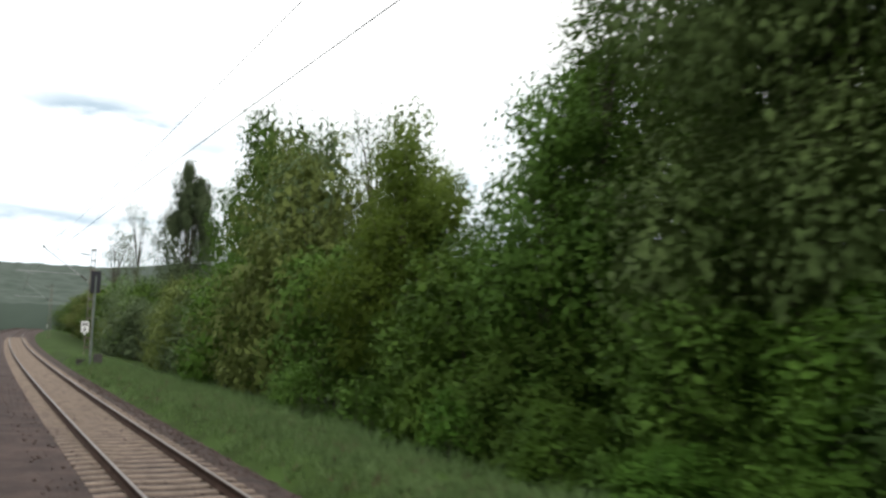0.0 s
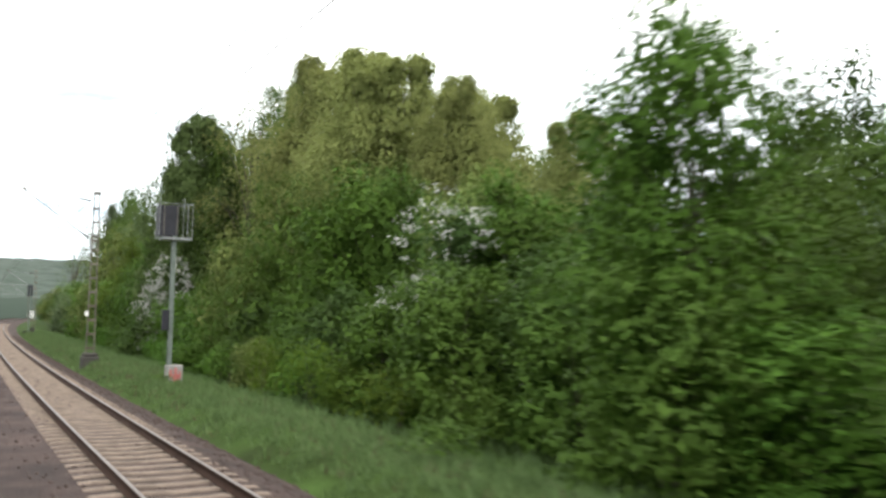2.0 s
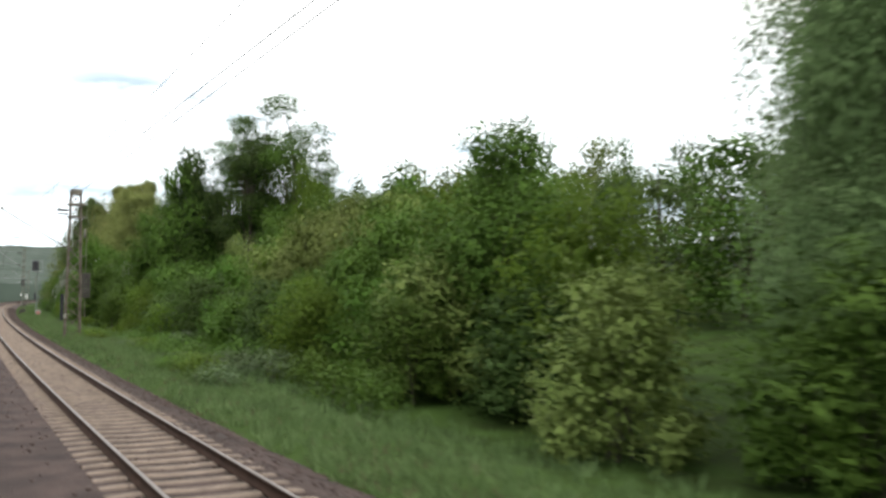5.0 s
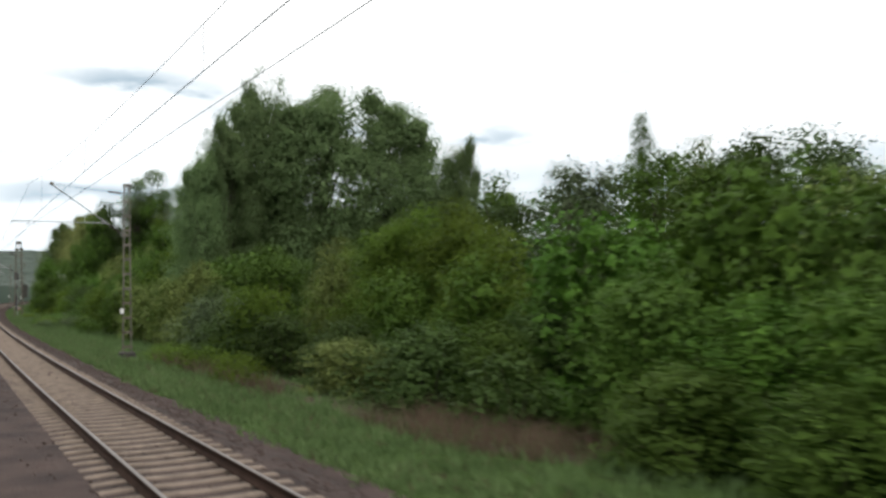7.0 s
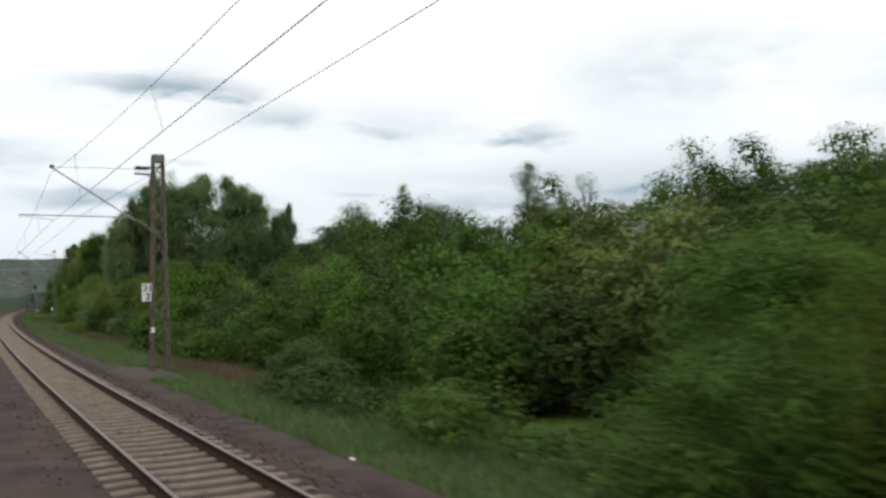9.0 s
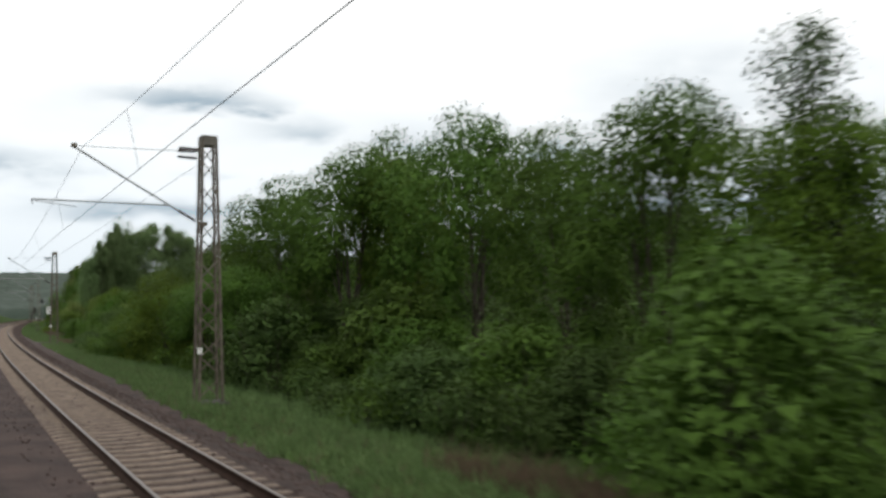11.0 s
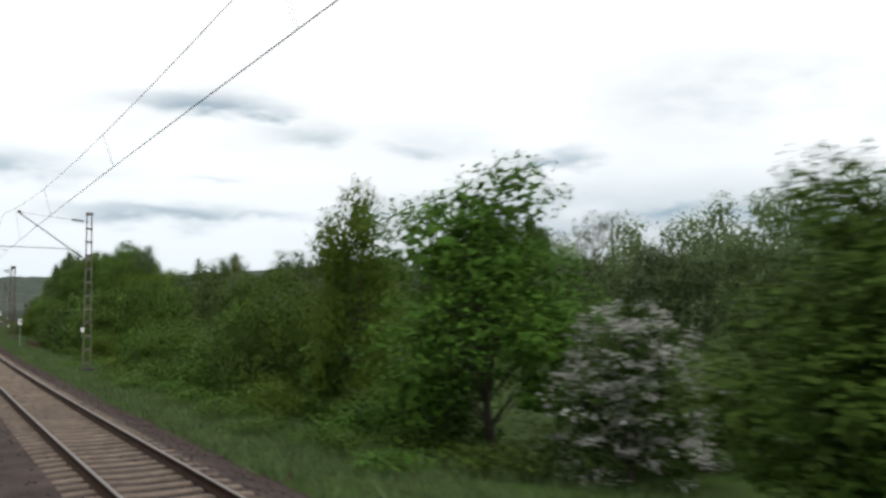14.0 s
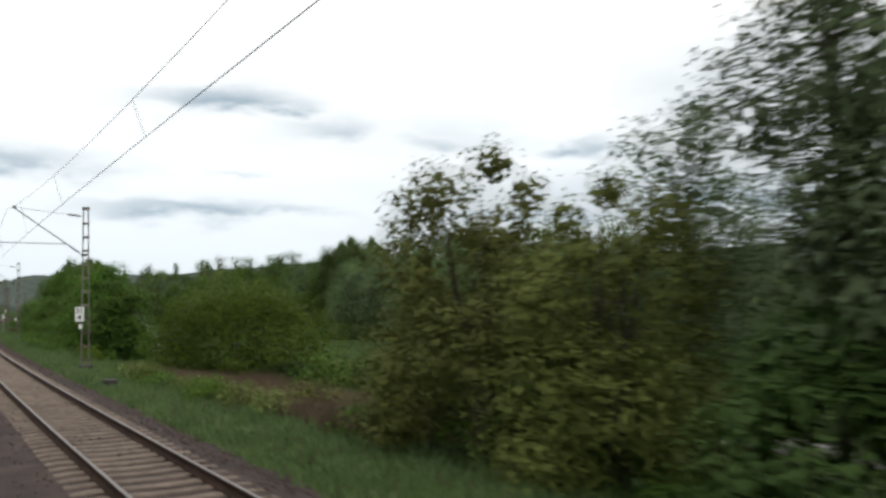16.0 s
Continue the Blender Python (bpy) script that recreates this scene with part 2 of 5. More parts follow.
# ---- helpers for building ----
def part(name, bm, mat, parent=None, label=""):
    me = bpy.data.meshes.new(name)
    bm.to_mesh(me)
    bm.free()
    me.materials.append(mat)
    ob = new(name, me)
    ob.parent = parent
    if label:
        ob["label"] = label
    return ob


def soup(name, verts, faces, mat, parent=None, label="", smooth=False, normals=None):
    me = bpy.data.meshes.new(name)
    verts = np.asarray(verts, dtype=np.float32)
    faces = np.asarray(faces, dtype=np.int32)
    k = faces.shape[1]
    me.vertices.add(len(verts))
    me.vertices.foreach_set("co", verts.ravel())
    me.loops.add(faces.size)
    me.loops.foreach_set("vertex_index", faces.ravel())
    me.polygons.add(len(faces))
    me.polygons.foreach_set("loop_start", np.arange(0, faces.size, k, dtype=np.int32))
    me.polygons.foreach_set("loop_total", np.full(len(faces), k, dtype=np.int32))
    if smooth:
        me.polygons.foreach_set("use_smooth", np.ones(len(faces), dtype=bool))
    me.update(calc_edges=True)
    if normals is not None:
        me.normals_split_custom_set_from_vertices(np.asarray(normals, dtype=np.float32).tolist())
    me.materials.append(mat)
    ob = new(name, me)
    ob.parent = parent
    if label:
        ob["label"] = label
    return ob


def box(bm, x0, x1, y0, y1, z0, z1, bevel=0.0):
    m = Matrix.Translation(((x0 + x1) / 2, (y0 + y1) / 2, (z0 + z1) / 2)) @ Matrix.Diagonal((x1 - x0, y1 - y0, z1 - z0, 1))
    r = bmesh.ops.create_cube(bm, size=1, matrix=m)
    if bevel:
        es = list({e for v in r["verts"] for e in v.link_edges})
        bmesh.ops.bevel(bm, geom=es, offset=bevel, segments=1, affect="EDGES")
    return bm


def bar(bm, a, b, w, d=None):
    """A square bar from a to b."""
    a, b = Vector(a), Vector(b)
    m = Matrix.Translation((a + b) / 2) @ (b - a).to_track_quat("Z", "Y").to_matrix().to_4x4() @ Matrix.Diagonal((w, d or w, (b - a).length, 1))
    bmesh.ops.create_cube(bm, size=1, matrix=m)
    return bm


def rod(bm, a, b, r, r2=None, sides=8):
    a, b = Vector(a), Vector(b)
    m = Matrix.Translation((a + b) / 2) @ (b - a).to_track_quat("Z", "Y").to_matrix().to_4x4()
    bmesh.ops.create_cone(bm, cap_ends=True, segments=sides, radius1=r, radius2=r if r2 is None else r2, depth=(b - a).length, matrix=m)
    return bm


def thing(name, label, category, group="", kind=""):
    return tagged(new(name), label, category, group, kind)


def on_track(s, n, z=0.0, turn=0.0):
    """A pose with x along the line, y to the wooded side."""
    return Matrix.Translation(on_line(s, n, z)) @ Matrix.Rotation(heading(s) + turn, 4, "Z")


def step(a, b, x):
    x = min(1.0, max(0.0, (x - a) / (b - a)))
    return x * x * (3 - 2 * x)


def ground(s, n):
    """Height of the natural ground over the plan, plus an added bank out of view."""
    if n < 4.9:
        z = -0.72 if n > -4.5 else -0.62 - 0.5 * step(-4.5, -9, n)
    else:
        z = -0.72 + 0.1 * step(5.5, 6.1, n) - 0.13 * step(6.2, 8, n) - 0.75 * step(7.5, 14, n)
        z += 0.5 * step(5.7, 6.9, n) * (1 - step(105, 150, s))
    if n > 8:
        wood = 1 - step(225, 300, s)
        hill = 2.2 * step(16, 45, n) + 5.0 * step(35, 90, n) + 12 * step(80, 300, n)
        field = -0.9 * step(14, 50, n) - 2.6 * step(45, 110, n) - 1.1 * step(22, 55, n) * (1 - step(345, 385, s))
        z += wood * hill + (1 - wood) * field
        z += (noise.noise((s * 0.07, n * 0.07, 0.0)) * 0.35 + noise.noise((s * 0.3, n * 0.3, 5.0)) * (0.08 - 0.06 * step(280, 320, s))) * step(8, 13, n)
    # Unseen bank on the side away from the wood, added to block low sky light.
    z += 13 * step(-7, -34, n) * step(-170, -60, s)
    z += 46 * step(-420, -950, s) + 38 * step(420, 1200, n) + 12 * step(-60, -700, n)
    return z


def slab(name, ss, ns, height, mat, label, kind="structure"):
    verts = [on_line(s, n, height(s, n)) for s in ss for n in ns]
    k = len(ns)
    faces = [(i * k + j, (i + 1) * k + j, (i + 1) * k + j + 1, i * k + j + 1) for i in range(len(ss) - 1) for j in range(k - 1)]
    ob = soup(name, verts, faces, mat, smooth=True)
    return tagged(ob, label, name.replace("_", " "), kind=kind)


def extrude(name, profile, ss, mat, parent=None, label="", closed=True):
    """A section (n, z) swept along the line."""
    verts = [on_line(s, n, z) for s in ss for n, z in profile]
    k = len(profile)
    faces = []
    for i in range(len(ss) - 1):
        for j in range(k if closed else k - 1):
            j2 = (j + 1) % k
            faces.append((i * k + j, i * k + j2, (i + 1) * k + j2, (i + 1) * k + j))
    return soup(name, verts, faces, mat, parent, label)


# ---- ground and railway ----
def spread_steps(*spans):
    out = []
    for a, b, d in spans:
        out += list(np.arange(a, b, d))
    return out + [spans[-1][1]]


G_S = spread_steps((-1450, -450, 50), (-450, -120, 10), (-120, 520, 2.0), (520, 700, 15), (700, 1150, 50))
G_N = spread_steps((-900, -100, 80), (-100, -10, 10), (-10, 4, 2), (4, 20, 0.8), (20, 60, 3), (60, 160, 8), (160, 500, 34), (500, 1500, 100))
slab("ground", G_S, G_N, ground, SOIL, "grassy ground falling from the line to a meadow and wooded slopes")

NEAR_C, OWN_C, HALF = 3.215, -0.80, 0.715
BED_S = spread_steps((-420, -120, 6), (-120, 520, 1.0), (520, 640, 6))


def bed(s, n):
    """Ballast surface: flat between the tracks, a shoulder to the verge."""
    z = -0.206 - 0.46 * step(4.5, 6.1, n) - 0.42 * step(-2.15, -3.0, n)
    return z + noise.noise((s * 1.7, n * 1.7, 2.0)) * 0.016 + noise.noise((s * 0.4, n * 0.6, 8.0)) * 0.02


slab("track_bed", BED_S, spread_steps((-3.2, 1.4, 0.4), (1.4, 6.4, 0.2)), bed, BALLAST, "brown-grey stone ballast under the railway tracks")

slab("cess_path", spread_steps((192, 332, 1.5)), [4.9, 5.5, 6.0, 6.5, 7.0],
     lambda s, n: ground(s, n) + 0.035 - 0.09 * step(5.6 + 1.2 * step(196, 250, s) * (1 - step(290, 330, s)), 6.9, n), BALLAST, "trodden dark gravel path beside the ballast")

GRAVEL = material("trodden_gravel", (0.056, 0.044, 0.037), rough=0.95, var=0.5, scale=1.5, fine=24, bump=0.9, bump_size=0.05)
slab("gravel_patch", spread_steps((235.0, 249.0, 0.7)), list(np.linspace(5.9, 9.2, 9)),
     lambda s, n: ground(s, n) + 0.04 + 0.09 * noise.noise((s * 0.8, n * 0.8, 3.0)) - 0.25 * (1 - step(235, 239, s) * (1 - step(244, 249, s)) * (1 - step(8.2, 9.2, n))), GRAVEL, "trodden grey gravel round the foot of a mast", kind="stuff")
LITTER = material("dead_leaf_litter", (0.066, 0.046, 0.038), rough=0.95, spec=0.05, var=0.45, scale=1.5, fine=22, bump=0.9, bump_size=0.06, tint=(0.075, 0.070, 0.040))
for s0, s1, n0, n1 in ((166, 208, 9.2, 14.5), (222, 252, 9.0, 13.0), (450, 484, 9.4, 16.0)):
    slab("leaf_litter", spread_steps((s0, s1, 1.0)), list(np.linspace(n0, n1, 9)),
         lambda s, n: ground(s, n) + 0.05 + 0.16 * noise.noise((s * 0.45, n * 0.6, 7.0)) - 0.3 * (1 - step(n0, n0 + 1.2, n) * (1 - step(n1 - 1.2, n1, n)) * step(s0, s0 + 5, s) * (1 - step(s1 - 5, s1, s))),
         LITTER, "brown dead leaves and bare soil below the verge", kind="stuff")

RAIL = [(-0.066, -0.165), (0.066, -0.165), (0.066, -0.152), (0.010, -0.135), (0.010, -0.045), (0.034, -0.034), (0.034, -0.004),
        (-0.034, -0.004), (-0.034, -0.034), (-0.010, -0.045), (-0.010, -0.135), (-0.066, -0.152)]
HEAD = [(-0.033, -0.003), (-0.026, 0.002), (0.026, 0.002), (0.033, -0.003)]
RAIL_S = spread_steps((-420, -120, 4), (-120, 520, 1.5), (520, 640, 4))
tracks = []
for centre, name, label in ((NEAR_C, "railway_track", "rusty-sided railway track on concrete sleepers in brown ballast"),
                            (OWN_C, "railway_track", "railway track the train runs on, concrete sleepers in ballast")):
    tr = thing(name, label, "railway track", "the two tracks", "structure")
    for side in (-1, 1):
        n0 = centre + side * HALF
        rail = extrude("rail", [(n0 + a, z) for a, z in RAIL], RAIL_S, RUST, tr)
        extrude("rail_head", [(n0 + a, z) for a, z in HEAD], RAIL_S, SHINE, rail, "bright worn running surface")
    tracks.append(tr)


# ---- overhead line ----
def insulator(parent, a, b):
    a, b = Vector(a), Vector(b)
    bm = bmesh.new()
    rod(bm, a, b, 0.032)
    for i in range(9):
        p = a.lerp(b, (i + 0.5) / 9)
        q = (b - a).normalized() * 0.017
        rod(bm, p - q, p + q, 0.075, 0.05, 10)
    return part("insulator", bm, GLAZE, parent, "ribbed dark brown insulator")


def cantilever(mast, y0, apex, base_z, tie_z, reg_z, reach, wire, tie=True):
    """Arm over the near track, from the mast face at y0 (negative y is towards the track)."""
    a, low = Vector((0, apex[0], apex[1])), Vector((0, y0, base_z))
    d = (a - low).normalized()
    part("bracket", box(bmesh.new(), -0.12, 0.12, y0 - 0.06, y0 + 0.25, base_z - 0.08, base_z + 0.06), STEEL, mast)
    insulator(mast, low + d * 0.2, low + d * 0.85)
    part("strut", rod(rod(bmesh.new(), low, low + d * 0.22, 0.022), low + d * 0.85, a + d * 0.1, 0.034), ZINC, mast, "grey slanting tube")
    if tie:
        t0, t1 = Vector((0, y0, tie_z)), Vector((0, apex[0], apex[1] + 0.03))
        e = (t1 - t0).normalized()
        insulator(mast, t0 + e * 0.12, t0 + e * 0.75)
        part("tie", rod(bmesh.new(), t0, t1, 0.012), ZINC, mast)
    k = (reg_z - base_z) / (apex[1] - base_z)
    start = low.lerp(a, k)
    end = Vector((0, reach, reg_z + 0.06))
    part("registration_tube", rod(bmesh.new(), start, end, 0.026), ZINC, mast, "thin grey level tube")
    drop = end + Vector((0, 0.08, -0.05))
    part("steady_arm", rod(rod(bmesh.new(), end, end + Vector((0, 0.04, -0.16)), 0.018), drop, Vector((0, wire, reg_z - 0.15)), 0.013), ZINC, mast)
    part("wire_clamp", box(bmesh.new(), -0.06, 0.06, apex[0] - 0.09, apex[0] + 0.09, apex[1] - 0.03, apex[1] + 0.12, 0.02), STEEL, mast)


def text_mesh(body, size):
    cu = bpy.data.curves.new("digits", "FONT")
    cu.body, cu.size, cu.align_x, cu.align_y, cu.extrude = body, size, "CENTER", "CENTER", 0.002
    cu.offset = 0.006
    ob = bpy.data.objects.new("digits", cu)
    scene.collection.objects.link(ob)
    dg = bpy.context.evaluated_depsgraph_get()
    me = bpy.data.meshes.new_from_object(ob.evaluated_get(dg))
    bpy.data.objects.remove(ob)
    me.materials.clear()
    me.materials.append(INK)
    return me


FACE = Matrix(((0, 0, 1, 0), (1, 0, 0, 0), (0, 1, 0, 0), (0, 0, 0, 1)))  # text laid into the y-z plane, facing +x


def km_board(s, n, z, lines, w, h, label, turn=-0.25, bars=False, mount=0.35):
    board = thing("distance_board", label, "distance sign", "distance boards")
    part("plate", box(bmesh.new(), -0.012, 0.012, -w / 2, w / 2, -h / 2, h / 2, 0.01), PLATE, board)
    part("clamp", box(bmesh.new(), -0.05, -0.013, -0.05, 0.05 + mount, -0.05, 0.0), STEEL, board, "grey steel clamp")
    for i, line in enumerate(lines):
        y = h * 0.23 * (1 if i == 0 else -1) if len(lines) > 1 else 0
        if bars:
            for k in range(2 if i == 0 else 1):
                yy = (k - 0.5) * 0.2 if i == 0 else 0
                part("bar", box(bmesh.new(), 0.013, 0.017, yy - 0.06, yy + 0.06, y - 0.12, y + 0.12), INK, board)
        else:
            size = h * 0.48
            for k, mark in enumerate(line):
                ob = new("digit", text_mesh(mark, size))
                ob.parent = board
                ob.matrix_basis = Matrix.Translation((0.013, (k - (len(line) - 1) / 2) * size * 0.56, y)) @ FACE
    board.matrix_basis = on_track(s, n, z, turn)
    return board


def frame_mast(bottom=-0.75, top=8.05, w0=0.46, w1=0.30, depth=0.12):
    """Mast of two channels joined by batten plates on a concrete foot."""
    m = thing("catenary_mast", "slender grey steel frame mast with batten plates on a concrete foot", "mast", "catenary masts")
    for side in (-1, 1):
        y0, y1 = side * w0 / 2, side * w1 / 2
        sec = [(-0.06, 0), (0.06, 0), (0.06, -0.055), (0.046, -0.055), (0.046, -0.014), (-0.046, -0.014), (-0.046, -0.055), (-0.06, -0.055)]
        bm = bmesh.new()
        lo = [bm.verts.new((x, y0 + side * y, bottom)) for x, y in sec]
        hi = [bm.verts.new((x, y1 + side * y, top)) for x, y in sec]
        for i in range(8):
            bm.faces.new((lo[i], lo[(i + 1) % 8], hi[(i + 1) % 8], hi[i]))
        bm.faces.new(lo)
        bm.faces.new(hi)
        bmesh.ops.recalc_face_normals(bm, faces=bm.faces)
        part("leg", bm, STEEL, m)
    z = bottom + 0.55
    i = 0
    while z < top - 0.15:
        k = (z - bottom) / (top - bottom)
        w = w0 + (w1 - w0) * k
        bm = bmesh.new()
        for x in (-depth / 2, depth / 2):
            box(bm, x - 0.006, x + 0.006, -w / 2 - 0.02, w / 2 + 0.02, z - 0.06, z + 0.06)
        part("batten", bm, RUSTY if i < 4 else STEEL, m)
        z += 0.74
        i += 1
    part("cap", box(bmesh.new(), -0.09, 0.09, -w1 / 2 - 0.04, w1 / 2 + 0.04, top - 0.1, top + 0.06, 0.01), STEEL, m)
    bm = bmesh.new()
    box(bm, -0.36, 0.36, -0.44, 0.44, bottom - 1.2, bottom + 0.12, 0.05)
    box(bm, -0.28, 0.28, -0.38, 0.38, bottom + 0.1, bottom + 0.3, 0.06)
    part("foundation", bm, CONCRETE, m, "weathered dark concrete foot")
    part("plate", box(bmesh.new(), 0.07, 0.08, -w0 / 2 - 0.12, -w0 / 2 + 0.06, 1.5, 1.74), PLATE, m, "small white number plate")
    cantilever(m, -w1 / 2 - 0.02, (-3.55, 7.95), 5.5, 7.6, 6.08, -5.35, -4.1)
    return m


def lattice_mast(bottom=-0.75, top=8.45, w0=0.80, w1=0.46, arms=True, leg=0.075, lift=0.0):
    """Four-legged lattice mast with crossed diagonals."""
    m = thing("catenary_mast", "weathered lattice steel mast with crossed diagonals", "mast", "catenary masts")
    for sx in (-1, 1):
        for sy in (-1, 1):
            part("leg", bar(bmesh.new(), (sx * w0 / 2, sy * w0 / 2, bottom), (sx * w1 / 2, sy * w1 / 2, top), leg, leg), RUSTY, m)
    rows = 13
    for i in range(rows):
        za, zb = bottom + 0.3 + (top - bottom - 0.5) * i / rows, bottom + 0.3 + (top - bottom - 0.5) * (i + 1) / rows
        wa, wb = [w0 + (w1 - w0) * (z - bottom) / (top - bottom) for z in (za, zb)]
        for face in range(4):
            flip = 1 if (i + face) % 2 else -1
            a, b = Vector((flip * wa / 2, wa / 2, za)), Vector((-flip * wb / 2, wb / 2, zb))
            r = Matrix.Rotation(face * math.pi / 2, 4, "Z")
            part("diagonal", bar(bmesh.new(), r @ a, r @ b, 0.012, 0.05), STEEL if i > 5 else RUSTY, m)
    part("cap", box(bmesh.new(), -w1 / 2 - 0.04, w1 / 2 + 0.04, -w1 / 2 - 0.04, w1 / 2 + 0.04, top - 0.3, top + 0.05, 0.01), STEEL, m)
    bm = bmesh.new()
    box(bm, -0.6, 0.6, -0.6, 0.6, bottom - 0.5, bottom + 0.12, 0.06)
    part("foundation", bm, CONCRETE, m, "weathered dark concrete foot")
    part("plate", box(bmesh.new(), 0.4, 0.41, -w0 / 2 - 0.06, -w0 / 2 + 0.1, 1.0, 1.22), PLATE, m, "small white number plate")
    if arms:
        y0 = -w1 / 2 - 0.06
        cantilever(m, y0, (-4.35, 7.87 + lift), 5.45, 7.95 + lift, 6.05, -5.6, -4.25)
        for k, z in enumerate((7.72 + lift, 7.98 + lift)):
            insulator(m, (0.25 * k, y0 - 0.1, z), (0.25 * k, y0 - 0.75, z + 0.02))
    return m


MAST_S = (-158.0, -76.0, 10.8, 92.7, 171.3, 241.4, 314.5, 386.75, 450.58, 520.0)
MAST_N = (7.6, 7.6, 6.5, 6.85, 8.4, 8.0, 7.8, 7.9, 7.6, 7.9)
frame_proto = frame_mast()
for i in (2, 4, 7, 8, 0, 1, 9):
    m = on_track(MAST_S[i], MAST_N[i], 0.8 if i == 2 else 0.0)
    if i == 2:
        frame_proto.matrix_basis = m
    else:
        copy_thing(frame_proto, m)
lattice_proto = lattice_mast()
lattice_proto.matrix_basis = on_track(MAST_S[6], MAST_N[6])
board_mast = lattice_mast(bottom=-1.05, top=8.8, w0=0.74, w1=0.40, leg=0.08, lift=0.25)
board_mast.matrix_basis = on_track(MAST_S[5], MAST_N[5])

# tension mast with its balance weights
tension = lattice_mast(top=9.3, w0=0.95, w1=0.6)
tension["label"] = "heavy lattice tension mast hung with balance weights"
tension.matrix_basis = on_track(MAST_S[3], MAST_N[3])
for k in range(8):
    z = 2.28 + k * 0.205
    part("weight", box(bmesh.new(), -0.55, -0.05, 0.46, 1.04, z, z + 0.188, 0.02), CONCRETE, tension, "grey concrete balance weight")
part("weight_guide", rod(rod(bmesh.new(), (-0.3, 0.75, 1.0), (-0.3, 0.75, 6.4), 0.02), (-0.3, 0.75, 5.0), (-0.3, 0.30, 5.0), 0.03), STEEL, tension)
bm = bmesh.new()
rod(bm, (-0.1, 0.60, 6.5), (-0.1, 0.68, 6.5), 0.32, sides=20)
part("tension_wheel", bm, STEEL, tension, "grooved steel tension wheel")
part("crossarm", box(bmesh.new(), -0.4, 0.4, -0.5, 0.6, 8.3, 8.42), STEEL, tension)
part("crossarm", box(bmesh.new(), -0.4, 0.4, -0.5, 0.6, 7.5, 7.6), STEEL, tension)

km_board(MAST_S[5] + 0.12, 7.5, 2.75, ("31", "2"), 0.50, 0.78, "white enamel distance board reading 31 over 2")
km_board(MAST_S[8] + 0.16, 7.28, 2.28, ("31", "4"), 0.46, 0.78, "white enamel distance board reading 31 over 4")
km_board(MAST_S[1] + 0.6, 7.3, 2.1, ("", ""), 0.55, 0.85, "white enamel distance board with dark marks", bars=True)


def offset(s):
    return 0.35 + 0.35 * step(170, 270, s)


def wires(centre, sag_side):
    """Contact wire with its catenary, mast to mast, and droppers between."""
    run = thing("overhead_wire", "thin dark contact wire hung by droppers from a catenary wire", "overhead wire", "overhead wires")
    bmc, bmm = bmesh.new(), bmesh.new()
    pc = pm = None
    for i in range(len(MAST_S) - 1):
        s0, s1 = MAST_S[i], MAST_S[i + 1]
        for k in range(0, 17):
            u = k / 16
            s = s0 + (s1 - s0) * u
            zig = (0.1 if s0 > 100 else 0.3) * (1 - 2 * u) * (-1 if i % 2 else 1) * sag_side
            c = on_line(s, centre + offset(s) + zig, 5.90)
            m = on_line(s, centre + 0.45 + zig * 0.5, 7.88 - 1.25 * 4 * u * (1 - u))
            if pc is not None and k > 0:
                rod(bmc, pc, c, 0.009, sides=5)
                rod(bmm, pm, m, 0.008, sides=4)
            if k in (2, 5, 8, 11, 14):
                part("dropper", rod(bmesh.new(), c, m, 0.005, sides=4), WIRE, run)
            pc, pm = c, m
    part("contact_wire", bmc, WIRE, run)
    part("catenary_wire", bmm, WIRE, run)


wires(NEAR_C, 1)
wires(OWN_C - 0.5, -1)
second = thing("overhead_wire", "second thin dark wire leaving the track towards its anchor mast", "overhead wire", "overhead wires")
bm = bmesh.new()
prev = None
ANCHOR = ((92.0, 3.3, 5.9), (171.3, 3.9, 5.95), (243.4, 4.6, 5.95), (314.5, 7.6, 7.6))
for (s0, n0, z0), (s1, n1, z1) in zip(ANCHOR, ANCHOR[1:]):
    for k in range(13):
        u = k / 12
        p = on_line(s0 + (s1 - s0) * u, n0 + (n1 - n0) * u, z0 + (z1 - z0) * u - 0.25 * 4 * u * (1 - u))
        if prev is not None and k > 0:
            rod(bm, prev, p, 0.008, sides=5)
        prev = p
part("strand", bm, WIRE, second)


